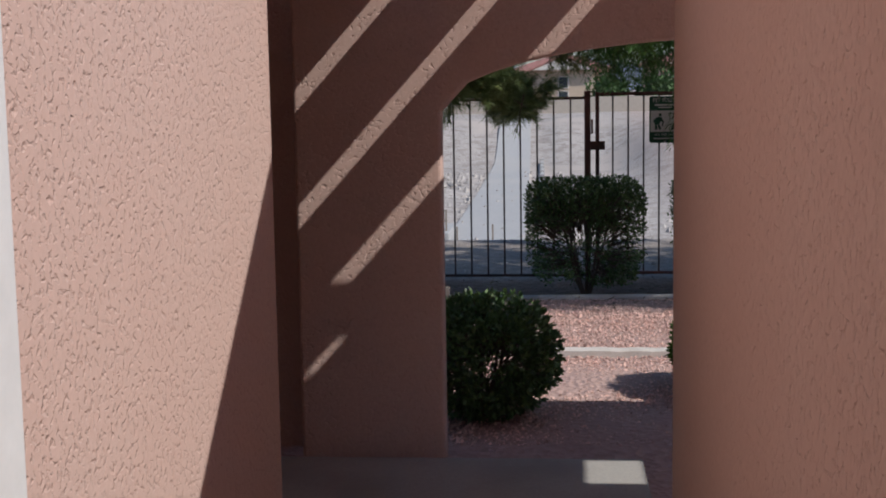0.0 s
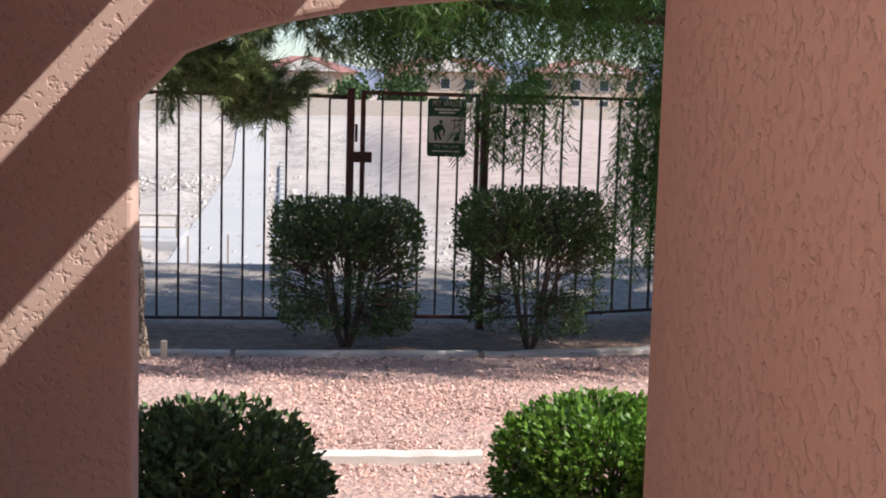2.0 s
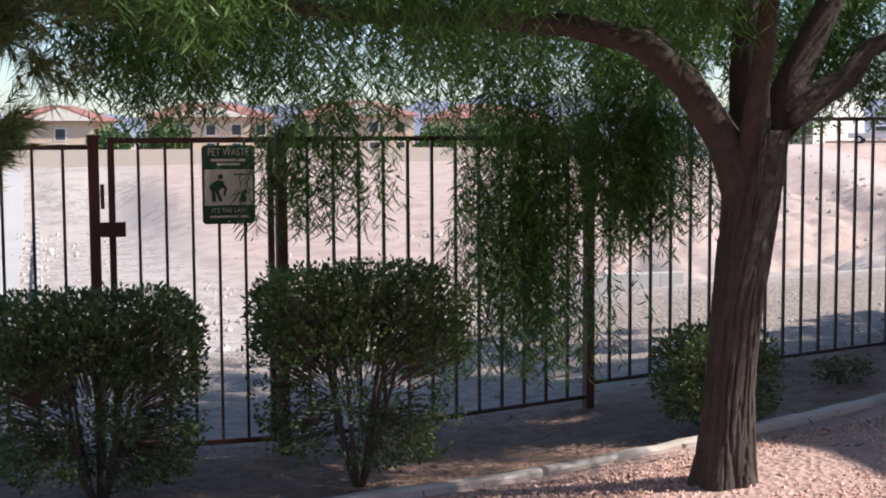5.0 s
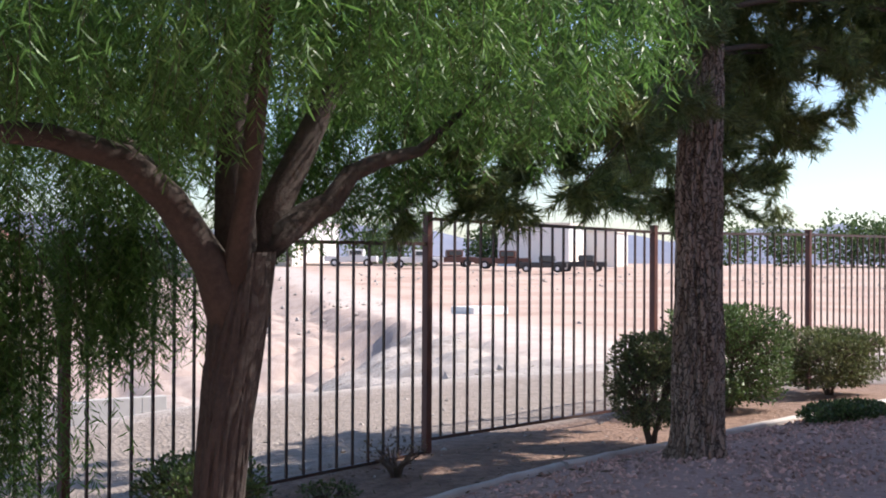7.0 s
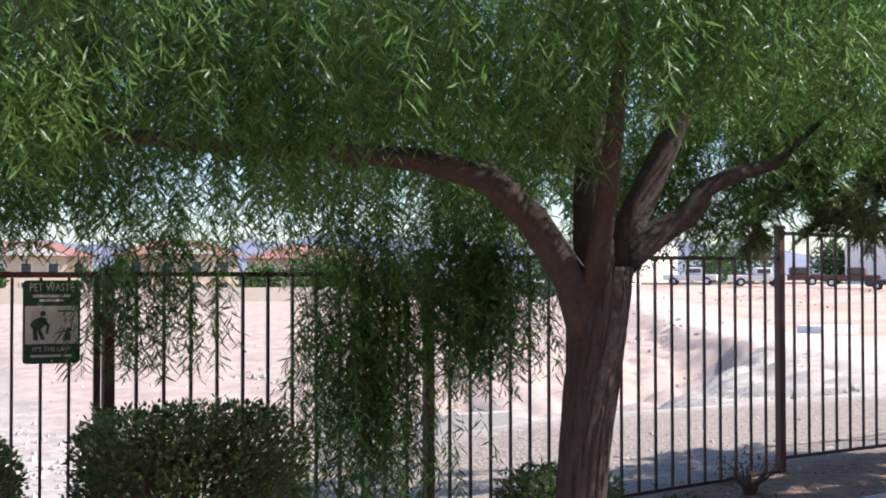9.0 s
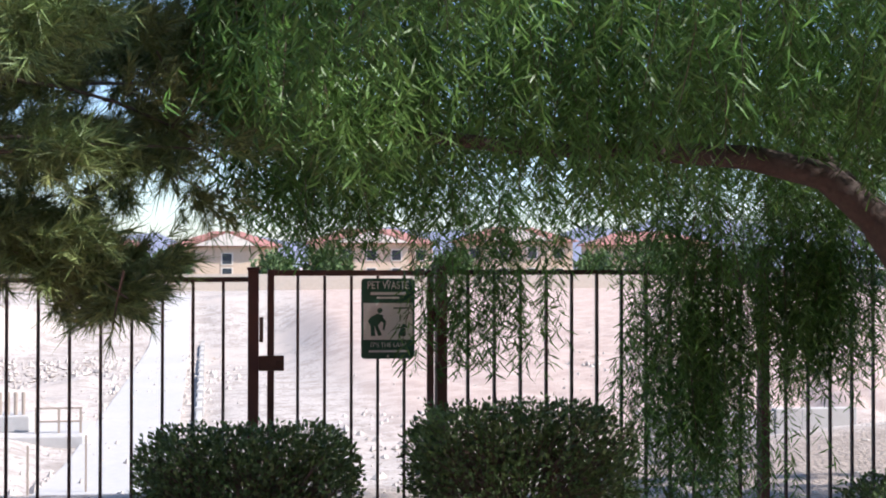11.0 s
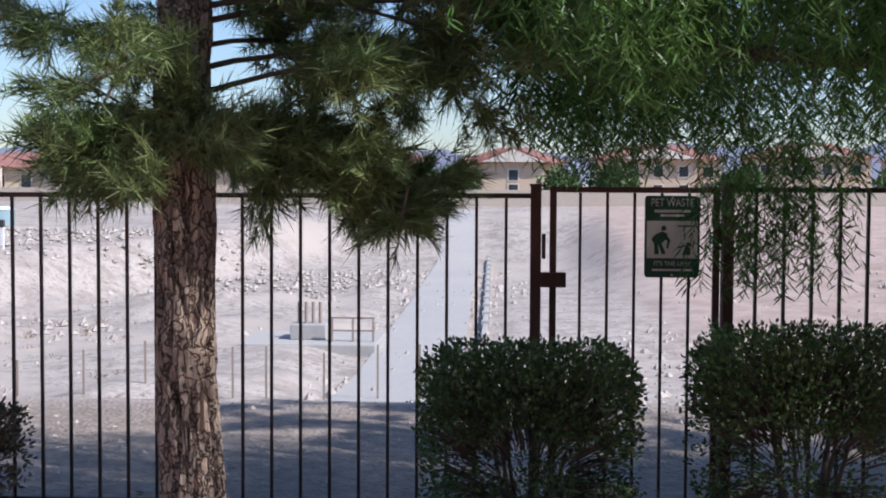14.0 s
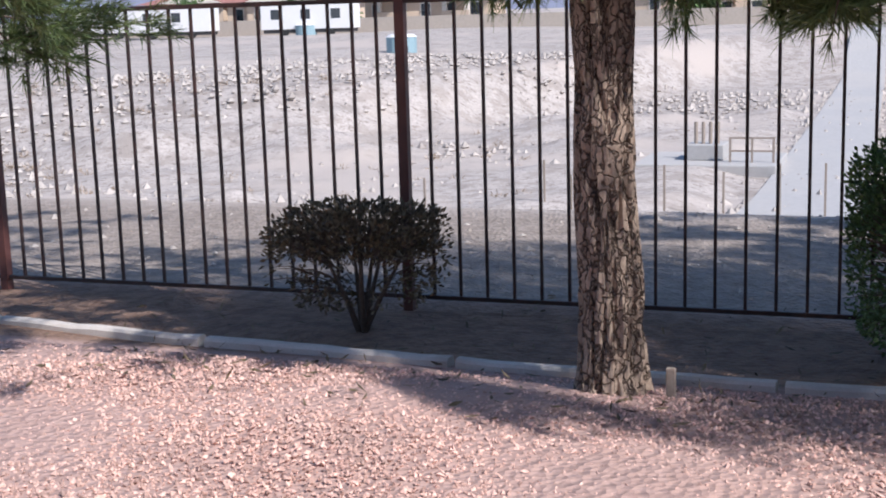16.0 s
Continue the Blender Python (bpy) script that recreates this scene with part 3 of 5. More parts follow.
levels = [(1.85, 1.85, 0.06, 0.13), (1.97, 1.98, 0.22, 0.32), (2.18, 2.14, 0.42, 0.45), (2.13, 2.18, 0.45, 0.47), (2.18, 2.2, 0.48, 0.5), (2.2, 2.22, 0.5, 0.52), (2.22, 2.25, 0.52, 0.54)]
tops = [1.87, 2.0, 2.22, 2.19, 2.22, 2.23, 2.25, 2.27]
for (x, y), top in zip(rights, tops):
    fence_post(fence, x, y, top, 9.5)
for (a, b), lv, g in zip(zip(rights, rights[1:]), levels, (13, 20, 20, 20, 20, 20, 20)):
    fence_panel(fence, *a, *b, *lv, g)

gate = thing("gate", 0, 0, 0, "narrow dark iron gate, shut, with a latch box", "gate")
for x in (0.012, 0.918):
    part("stile", boxed(x - 0.019, -0.016, 0.055, x + 0.019, 0.016, 1.865, bevel=0.003), M_POST, gate)
part("rail", boxed(0.032, -0.014, 1.83, 0.898, 0.014, 1.862, bevel=0.003), M_POST, gate)
part("rail", boxed(0.032, -0.014, 0.058, 0.898, 0.014, 0.088, bevel=0.003), M_POST, gate)
for i in range(1, 6):
    x = 0.012 + 0.906 * i / 6
    part("picket", boxed(x - 0.008, -0.008, 0.089, x + 0.008, 0.008, 1.829), M_IRON, gate)
bm = boxed(-0.055, -0.045, 1.30, 0.085, -0.018, 1.385, bevel=0.006)
latch = part("latch_box", bm, M_BRASS, gate)
bm = boxed(0.04, -0.062, 1.325, 0.062, -0.046, 1.36, bevel=0.004)
part("latch_knob", bm, M_BRASS, latch)
for z in (0.35, 1.55):
    part("hinge", boxed(0.938, -0.016, z, 0.949, 0.016, z + 0.09, bevel=0.003), M_BRASS, gate)
part("keeper", boxed(-0.052, -0.04, 1.46, -0.03, -0.032, 1.60, bevel=0.003), M_BRASS, gate)

# ---- sign on the gate ----
sign = thing("sign", 0.67, -0.034, 1.588, "green and white metal pet waste sign on the gate", "sign")


def rounded_plate(w, h, r, t):
    bm = bmesh.new()
    pts = []
    for cx, cz, a0 in ((w / 2 - r, h / 2 - r, 0), (-w / 2 + r, h / 2 - r, 90), (-w / 2 + r, -h / 2 + r, 180), (w / 2 - r, -h / 2 + r, 270)):
        for k in range(6):
            a = radians(a0 + 18 * k)
            pts.append((cx + r * math.cos(a), cz + r * math.sin(a)))
    f = [bm.verts.new((x, -t / 2, z)) for x, z in pts]
    g = [bm.verts.new((x, t / 2, z)) for x, z in pts]
    bm.faces.new(f)
    bm.faces.new(g[::-1])
    for i in range(len(pts)):
        bm.faces.new((f[i], f[(i + 1) % len(pts)], g[(i + 1) % len(pts)], g[i]))
    return bm


part("plate", rounded_plate(0.305, 0.455, 0.022, 0.004), M_SIGNG, sign)
part("panel", boxed(-0.14, -0.0045, -0.12, 0.14, -0.0025, 0.088), M_SIGNW, sign)


def lettering(body, size, x, z, parent, material, width=0.0):
    cu = bpy.data.curves.new("lettering", "FONT")
    cu.body, cu.size, cu.align_x, cu.align_y, cu.extrude = body, size, "CENTER", "CENTER", 0.0008
    tmp = new("tmp_text", cu)
    dg = bpy.context.evaluated_depsgraph_get()
    me = bpy.data.meshes.new_from_object(tmp.evaluated_get(dg))
    bpy.data.objects.remove(tmp)
    me.materials.clear()
    me.materials.append(material)
    ob = new("lettering", me)
    ob.parent = parent
    k = width / max(1e-4, ob.dimensions.x) if width else 1.0
    ob.matrix_basis = pose(x, -0.0055, z, 90, 0, 0) @ Matrix.Diagonal((k, 1, 1, 1))
    return ob


lettering("PET WASTE", 0.062, 0, 0.187, sign, M_SIGNW, 0.235)
lettering("IT'S THE LAW", 0.036, 0, -0.15, sign, M_SIGNW, 0.2)
for z, w, h in ((0.142, 0.2, 0.016), (0.118, 0.13, 0.012), (-0.185, 0.22, 0.012)):
    part("text_bar", boxed(-w / 2, -0.0045, z - h / 2, w / 2, -0.0025, z + h / 2), M_SIGNW, sign)
part("text_bar", boxed(0.03, -0.006, 0.055, 0.12, -0.0046, 0.063), M_SIGNG, sign)
# plain emblem shapes: a stooping figure and a small sitting dog
bm = bmesh.new()
bmesh.ops.create_circle(bm, cap_ends=True, segments=14, radius=0.015, matrix=pose(-0.047, -0.0056, 0.046, 90, 0, 0))
for pts in ([(-0.115, -0.014), (-0.1, 0.008), (-0.058, 0.03), (-0.026, 0.018), (-0.037, -0.014), (-0.063, -0.045), (-0.1, -0.04)],
            [(-0.037, 0.018), (-0.01, -0.019), (-0.021, -0.066), (-0.032, -0.064), (-0.026, -0.024), (-0.047, -0.008)],
            [(-0.1, -0.04), (-0.078, -0.042), (-0.072, -0.098), (-0.097, -0.098)], [(-0.078, -0.04), (-0.058, -0.04), (-0.034, -0.094), (-0.056, -0.098)]):
    bm.faces.new([bm.verts.new((x, -0.0056, z)) for x, z in pts])
part("emblem", bm, M_SIGNG, sign, "plain green figure shape")
bm = bmesh.new()
for pts in ([(0.055, -0.1), (0.1, -0.101), (0.102, -0.07), (0.09, -0.05), (0.072, -0.055)], [(0.07, -0.055), (0.088, -0.05), (0.11, -0.052), (0.104, -0.034), (0.085, -0.03)]):
    bm.faces.new([bm.verts.new((x, -0.0056, z)) for x, z in pts])
part("emblem", bm, M_SIGNG, sign, "plain green dog shape")
for z in (0.213, -0.213):
    bm = bmesh.new()
    bmesh.ops.create_cone(bm, cap_ends=True, segments=10, radius1=0.006, radius2=0.005, depth=0.004, matrix=pose(0, -0.004, z, 90, 0, 0))
    part("bolt", bm, M_WHITE, sign)

# ---- small stake by the kerb ----
st = thing("wooden_stake", -1.35, -1.75, gz(-1.35, -1.75), "short grey weathered stake in the gravel", "stake")
part("stake_body", boxed(-0.02, -0.015, -0.06, 0.02, 0.015, 0.13, bevel=0.004), M_WOODST, st)


# ---- plants ----
def leaf_mesh(name, pos, axis, side, length, width, material, parent, tip=0.15, label=""):
    """Many two-quad leaves: pos (n,3), axis and side unit vectors, length and width (n,)."""
    n = len(pos)
    nrm = np.cross(axis, side)
    L, W = length[:, None], width[:, None]
    p0 = pos
    pm = pos + axis * L * 0.5 + nrm * L * 0.06
    p1 = pos + axis * L
    v = np.stack([p0 - side * W * 0.12, p0 + side * W * 0.12, pm + side * W * 0.5, pm - side * W * 0.5, p1 + side * W * tip, p1 - side * W * tip], 1).reshape(-1, 3)
    b = np.arange(n)[:, None] * 6
    f = np.concatenate([b + np.array([[0, 1, 2, 3]]), b + np.array([[3, 2, 4, 5]])], 0)
    ob = mesh_object(name, v, f, material)
    ob.parent = parent
    ob["kind"] = "stuff"
    if label:
        ob["label"] = label
    return ob


def unit(a):
    return a / np.maximum(np.linalg.norm(a, axis=1, keepdims=True), 1e-9)


def needles(name, centres, dirs, per, length, width, material, parent, rg, spread=0.8):
    c = np.repeat(centres, per, 0)
    d = np.repeat(dirs, per, 0)
    ax = unit(d + rg.normal(0, spread, c.shape) + np.array([0, 0, 0.05]))
    L = rg.uniform(0.6, 1.15, len(c)) * length
    sd = unit(np.cross(ax, rg.normal(0, 1, c.shape)))
    start = c + ax * 0.004 + d * rg.uniform(-0.09, 0.05, (len(c), 1))
    end = start + ax * L[:, None] + np.array([0, 0, -0.12]) * (L[:, None] ** 1.0) * 0.5
    v = np.stack([start - sd * width, start + sd * width, end], 1).reshape(-1, 3)
    f = np.arange(len(v)).reshape(-1, 3)
    ob = mesh_object(name, v, f, material)
    ob.parent = parent
    ob["kind"] = "stuff"
    return ob


def bark_trunk(name, path, radii, parent, seed, plates):
    """A furrowed pine trunk: dark core with raised ragged bark plates in the same mesh surface."""
    rnd = random.Random(seed)
    bm = bmesh.new()
    sides, steps = 96, 150
    rings = []
    pts = [Vector(p) for p in path]
    cum = [0.0]
    for a, b in zip(pts, pts[1:]):
        cum.append(cum[-1] + (b - a).length)
    for i in range(steps + 1):
        s = cum[-1] * i / steps
        k = max(j for j in range(len(cum)) if cum[j] <= s + 1e-9)
        k = min(k, len(pts) - 2)
        u = (s - cum[k]) / (cum[k + 1] - cum[k])
        c = pts[k].lerp(pts[k + 1], u)
        r = radii[k] + (radii[k + 1] - radii[k]) * u
        ring = []
        for q in range(sides):
            a = 2 * math.pi * q / sides
            p = Vector((math.cos(a), math.sin(a), 0))
            w = Vector((p.x * 0.35, p.y * 0.35, s * 0.16)) + Vector((seed, 0, 0))
            n1 = noise.noise(Vector((p.x * 3.4, p.y * 3.4, s * 1.7 + seed)) + w)
            furrow = abs(noise.noise(Vector((p.x * 3.3 + n1 * 0.8, p.y * 3.3 + seed, s * 2.1))))
            fine = abs(noise.noise(Vector((p.x * 8 + seed, p.y * 8, s * 6.5))))
            depth = 0.036 * min(1.0, furrow * 5.0) + 0.006 * min(1, fine * 4) + 0.02 * noise.noise(Vector((p.x, p.y, s * 2.5 + seed)))
            flare = 0.07 * math.exp(-s * 7) * (1 + 0.5 * math.sin(a * 5 + seed))
            ring.append(bm.verts.new(c + p * (r - 0.03 + depth * plates + flare)))
        rings.append(ring)
    for a, b in zip(rings, rings[1:]):
        for q in range(sides):
            bm.faces.new((a[q], a[(q + 1) % sides], b[(q + 1) % sides], b[q]))
    bm.faces.new(rings[-1])
    return part(name, bm, M_BARK if plates > 0.5 else M_WBARK, parent)


def pine(x, y, radius, first, height, reach, seed, label, boost=(), per=36, thin=0.0032, shy=None):
    g = gz(x, y)
    root = thing("pine_tree", x, y, g, label, "tree", "row of trees along the fence")
    rg = np.random.default_rng(seed)
    rnd = random.Random(seed)
    lean = rnd.uniform(-0.03, 0.03)
    bark_trunk("trunk", [(0, 0, -0.12), (lean, 0.01, first * 0.5), (lean * 1.5, 0.02, first + 0.2), (lean, 0, height * 0.6), (0, 0, height * 0.96)],
               [radius * 1.15, radius, radius * 0.93, radius * 0.55, radius * 0.1], root, seed, 1.0)
    cs, ds = [], []
    z = first
    k = 0
    specs = [(rnd.uniform(0, 360), None) for _ in range(40)]
    lows = list(boost)
    while z < height * 0.97 or lows:
        if lows:
            ang, bz, reach_b, droop = lows.pop(0)
            thick = 2.3
        else:
            ang, bz, droop = rnd.uniform(0, 360), z, rnd.uniform(-0.25, 0.25)
            thick = 1.0
            if z < first + 5.5 and math.cos(radians(ang + 25)) > 0.25:
                thick = 0.75
            frac = (z - first) / (height - first)
            reach_b = reach * (0.7 + 0.5 * rnd.random()) * (1 - 0.7 * frac ** 2) * (0.62 + 0.6 * float(smoothstep(first, first + 2.2, z)))
            if z < first + 1.0:
                reach_b *= 0.62 + 0.38 * max(0.0, math.cos(radians(ang)))
            if shy is not None and math.cos(radians(ang - shy)) > 0:
                reach_b *= 1 - 0.6 * math.cos(radians(ang - shy))
            z += 0.085 + 0.03 * rnd.random() + frac * 0.03
        a = radians(ang)
        base = Vector((lean, 0, bz))
        pts, rad = [], []
        n = 6
        for i in range(n + 1):
            u = i / n
            w = 0.1 * math.sin(u * 5 + seed + k)
            pts.append(base + Vector((math.cos(a + w) * reach_b * u, math.sin(a + w) * reach_b * u, reach_b * (0.28 * u - (0.28 + droop) * u * u))))
            rad.append(max(0.004, radius * 0.12 * (1 - u) ** 1.2 * (reach_b / reach) + 0.004))
        if k < 60:
            bm = tube(bmesh.new(), pts, rad, 6)
            part("branch", bm, M_TWIG, root, smooth=True)
        k += 1
        m = int((24 + reach_b * 42) * thick)
        sprays = max(3, int(3 + reach_b * 3.2 * thick ** 0.5))
        for q in range(sprays):
            u = rnd.uniform(0.1, 1.0) ** 0.8 if q else 1.0
            j = min(n - 1, int(u * n))
            p = pts[j].lerp(pts[j + 1], min(1.0, u * n - j))
            side = Vector((rnd.gauss(0, 0.17), rnd.gauss(0, 0.17), rnd.gauss(0, 0.12))) * (0.55 + reach_b * 0.4)
            tip = p + side + Vector((math.cos(a), math.sin(a), 0)) * 0.08
            for i in range(max(4, m // sprays)):
                w = rnd.random() ** 0.6
                off = Vector((rnd.gauss(0, 0.055), rnd.gauss(0, 0.055), rnd.gauss(0, 0.05)))
                cs.append(p.lerp(tip, w) + off)
                ds.append((side.normalized() * 0.7 + off.normalized() * 0.5 + Vector((math.cos(a), math.sin(a), 0.1)) * 0.45).normalized())
    cs, ds = np.array(cs), np.array(ds)
    needles("crown", cs, ds, per, 0.115, thin, M_NEEDLE, root, rg, 0.62)
    # bare twigs between the tufts
    bm = bmesh.new()
    for i in rg.choice(len(cs), 160, replace=False):
        p = Vector(cs[i])
        tube(bm, [p - Vector(ds[i]) * 0.3, p - Vector(ds[i]) * 0.12 + Vector((0, 0, 0.02)), p], [0.006, 0.004, 0.002], 4)
    tw = part("twig_mass", bm, M_TWIG, root)
    tw["kind"] = "stuff"
    return root


def willow():
    x, y = 2.86, -2.0
    g = gz(x, y)
    root = thing("willow_tree", x, y, g, "leaning dark-barked willow with long drooping narrow leaves", "tree", "row of trees along the fence")
    rg = np.random.default_rng(21)
    rnd = random.Random(21)
    bark_trunk("trunk", [(-0.04, 0, -0.15), (-0.02, 0, 0.45), (0.03, 0, 0.95), (0.09, 0, 1.38), (0.13, 0.02, 1.72)], [0.165, 0.135, 0.135, 0.155, 0.165], root, 7, 0.45)
    limbs = [[(0.05, 0.0, 1.36), (-0.05, 0, 1.66), (-0.26, 0.0, 1.95), (-0.48, 0.02, 2.13), (-0.82, 0.04, 2.21), (-1.22, 0.06, 2.23), (-1.8, 0.1, 2.24), (-2.5, 0.2, 2.32), (-3.1, 0.35, 2.45)],
             [(0.10, 0.02, 1.55), (0.12, 0.1, 2.1), (0.2, 0.2, 2.8), (0.15, 0.3, 3.8), (0.1, 0.3, 5.0)],
             [(0.16, 0.0, 1.60), (0.30, -0.02, 1.80), (0.44, -0.04, 1.90), (0.57, -0.06, 1.97), (0.67, -0.08, 2.11), (0.82, -0.1, 2.18), (1.04, -0.15, 2.24), (1.4, -0.3, 2.6), (1.6, -0.4, 3.2)],
             [(0.16, 0.03, 1.6), (0.35, 0.05, 2.0), (0.6, 0.02, 2.5), (1.0, -0.2, 3.2), (1.6, -0.6, 4.2)],
             [(0.05, -0.02, 1.55), (-0.02, -0.3, 2.1), (-0.3, -0.9, 2.7), (-0.7, -1.6, 3.2)],
             [(0.08, 0.06, 1.55), (-0.1, 0.5, 2.1), (-0.3, 1.1, 2.6), (-0.6, 1.8, 2.9)]]
    width = [0.095, 0.11, 0.085, 0.1, 0.07, 0.07]
    for pts, w in zip(limbs, width):
        r = [max(0.012, w * (1 - 0.85 * i / (len(pts) - 1))) for i in range(len(pts))]
        part("limb", tube(bmesh.new(), pts, r, 12, 0.05, rnd), M_WBARK, root, smooth=True)
    strands = []
    # crown of hanging strands: start point and length
    n = 0
    while n < 8800:
        a, rr = rnd.uniform(0, 2 * math.pi), math.sqrt(rnd.random())
        px, py = math.cos(a) * 2.75 * rr - 0.45, math.sin(a) * (2.5 if math.sin(a) > 0 else 2.35) * rr + 0.15
        sl = rnd.uniform(0.3, 0.7)
        back = float(smoothstep(-0.3, 1.0, py))
        low = 2.34 - 0.42 * back + 0.06 * max(0.0, px - 0.7) + 0.4 * noise.noise(Vector((px * 1.3, py * 1.3, 1.7)))
        top = 7.9 * math.sqrt(max(0, 1 - (rr * 0.95) ** 2)) + 0.3
        top = low + 0.9 + (top - low - 0.9) * (1 - 0.85 * float(smoothstep(-0.1, 1.2, px - 0.2 * py)))
        pz = low + sl + (max(0.2, top - low - sl)) * rnd.random() ** 1.9
        if py < -1.6 and pz < 3.8 + 0.5 * noise.noise(Vector((px, py, 4.0))):
            continue
        if px < -0.5 and py < -0.6 and pz < 5.2 and rnd.random() < 0.3:
            continue
        if px > 0.5 and py < 0.6 and rnd.random() < 0.74:
            continue
        # an open lane in the crown through which low sun reaches the trunk of the neighbouring pine
        if abs(py - (0.3 - 0.462 * (px + 4.475))) < 0.28 and abs(pz - (1.0 + 1.1 * (px + 4.475))) < 1.1:
            continue
        if noise.noise(Vector((px * 1.5 + 5, py * 1.5, pz * 1.6))) < -0.16 - 0.25 * (pz > 2.9):
            continue
        strands.append((px, py, pz, sl))
        n += 1
    # short leafy sprays that veil the low limbs on the open side
    for i in range(620):
        px = rnd.uniform(-3.1, -0.25)
        py = -0.2 - abs(rnd.gauss(0, 0.3))
        if noise.noise(Vector((px * 2.1, py * 2, 8.3))) < -0.12:
            continue
        sl = rnd.uniform(0.22, 0.5)
        strands.append((px, py, 2.02 + sl + 0.22 * noise.noise(Vector((px * 1.7, 3.1, 0.4))) + abs(rnd.gauss(0, 0.25)), sl))
    # long curtains near the fence
    for cx, w, cy, bottom, count in ((-1.75, 0.38, 1.55, 1.28, 150), (-0.52, 0.36, 1.6, 0.42, 210), (0.42, 0.36, 1.7, 1.2, 120), (-2.7, 0.4, 1.2, 1.9, 100), (-0.9, 0.5, 1.5, 1.75, 70), (0.15, 0.42, 1.65, 1.1, 250)):
        for i in range(count):
            b = bottom + abs(rnd.gauss(0, 0.42)) - g
            px, py = cx + rnd.gauss(0, w * 0.5), cy + rnd.gauss(0, 0.12)
            t0 = max(b + 0.35, rnd.uniform(1.45, 2.35) - g)
            strands.append((px, py, t0, t0 - b))
    pos, ax, sd, ln, wd = [], [], [], [], []
    bm = bmesh.new()
    for px, py, pz, sl in strands:
        wx, wy = rnd.gauss(0, 0.16), rnd.gauss(0, 0.16)
        m = max(10, int(sl * 52))
        if rnd.random() < 0.16:
            tube(bm, [(px, py, pz), (px + wx * 0.4 * sl, py + wy * 0.4 * sl, pz - sl * 0.45), (px + wx * sl, py + wy * sl, pz - sl)], [0.003, 0.0022, 0.0012], 3)
        for i in range(m):
            u = (i + rnd.random()) / m
            pos.append((px + wx * u * sl, py + wy * u * sl, pz - u * sl))
            al = rnd.uniform(0, 6.28)
            dn = rnd.uniform(-1.6, -0.25)
            ax.append((math.cos(al), math.sin(al), dn))
            sd.append((rnd.gauss(0, 1), rnd.gauss(0, 1), rnd.gauss(0, 1)))
            ln.append(rnd.uniform(0.05, 0.108))
            wd.append(rnd.uniform(0.0065, 0.0112))
    tw = part("hanging_foliage", bm, M_TWIG, root)
    tw["kind"] = "stuff"
    ax = unit(np.array(ax))
    sd = unit(np.cross(ax, np.array(sd)))
    leaf_mesh("crown", np.array(pos), ax, sd, np.array(ln), np.array(wd), M_WLEAF, root)
    return root


def shrub(x, y, hw, hd, z0, z1, seed, material, label, count=5200, boxy=4.0, stems=7, name="shrub", size=0.024, hollow=0.45, turn=0, see=0.35):
    g = gz(x, y)
    root = thing(name, x, y, g, label, "shrub", turn=turn)
    rg = np.random.default_rng(seed)
    rnd = random.Random(seed)
    z0, z1 = z0 - g, z1 - g
    zc, hz = (z0 + z1) / 2, (z1 - z0) / 2
    out = []
    while len(out) < count:
        p = rg.uniform(-1, 1, (4000, 3))
        e = (np.abs(p) ** boxy).sum(1) ** (1 / boxy)
        keep = (e < 1.0) & ((e > hollow) | (rg.random(4000) < 0.25))
        p = p[keep]
        q = np.array([noise.noise(Vector((a * 2.6 + seed, b * 2.6, c * 2.6))) for a, b, c in p])
        thin = np.where(p[:, 2] < 0.1, see, 0.02) * (1.0 - 0.3 * np.abs(p[:, 0]))
        p = p[(q > -0.28 + thin * 0.75) & (rg.random(len(p)) > thin * 0.4)]
        out += list(p)
    p = np.array(out[:count])
    taper = 0.88 + 0.12 * smoothstep(-1, -0.2, p[:, 2])
    edge = 1 + 0.07 * np.array([noise.noise(Vector((a * 4, b * 4, c * 4 + seed))) for a, b, c in p])
    pos = np.stack([p[:, 0] * hw * taper * edge, p[:, 1] * hd * taper * edge, zc + p[:, 2] * hz * edge], 1)
    ax = unit(p * np.array([1, 1, 0.8]) + rg.normal(0, 0.75, p.shape) + np.array([0, 0, 0.35]))
    sd = unit(np.cross(ax, rg.normal(0, 1, p.shape)))
    leaf_mesh("foliage", pos, ax, sd, rg.uniform(0.8, 1.5, count) * size, rg.uniform(0.5, 0.8, count) * size, material, root, tip=0.12)
    for s in range(stems):
        a = rnd.uniform(0, 6.28)
        tx, ty = math.cos(a) * hw * 0.75 * rnd.uniform(0.4, 1), math.sin(a) * hd * 0.75 * rnd.uniform(0.4, 1)
        pts = [(rnd.uniform(-0.03, 0.03), rnd.uniform(-0.03, 0.03), -0.06), (tx * 0.3, ty * 0.3, max(0.08, z0 * 0.8 + 0.05)), (tx * 0.7, ty * 0.7, zc * 0.9), (tx, ty, z1 - 0.12 * rnd.random() - 0.06)]
        part("stem", tube(bmesh.new(), pts, [0.02, 0.016, 0.009, 0.003], 6), M_TWIG, root, smooth=True)
    bm = bmesh.new()
    for i in rg.choice(count, min(800, count // 16), replace=False):
        q = Vector(pos[i])
        c = Vector((q.x * 0.55, q.y * 0.55, q.z * 0.6 + zc * 0.25))
        tube(bm, [c, c.lerp(q, 0.55) + Vector((0, 0, 0.02)), q], [0.005, 0.0035, 0.0015], 3)
    tw = part("twig_mass", bm, M_TWIG, root)
    tw["kind"] = "stuff"
    return root


willow()
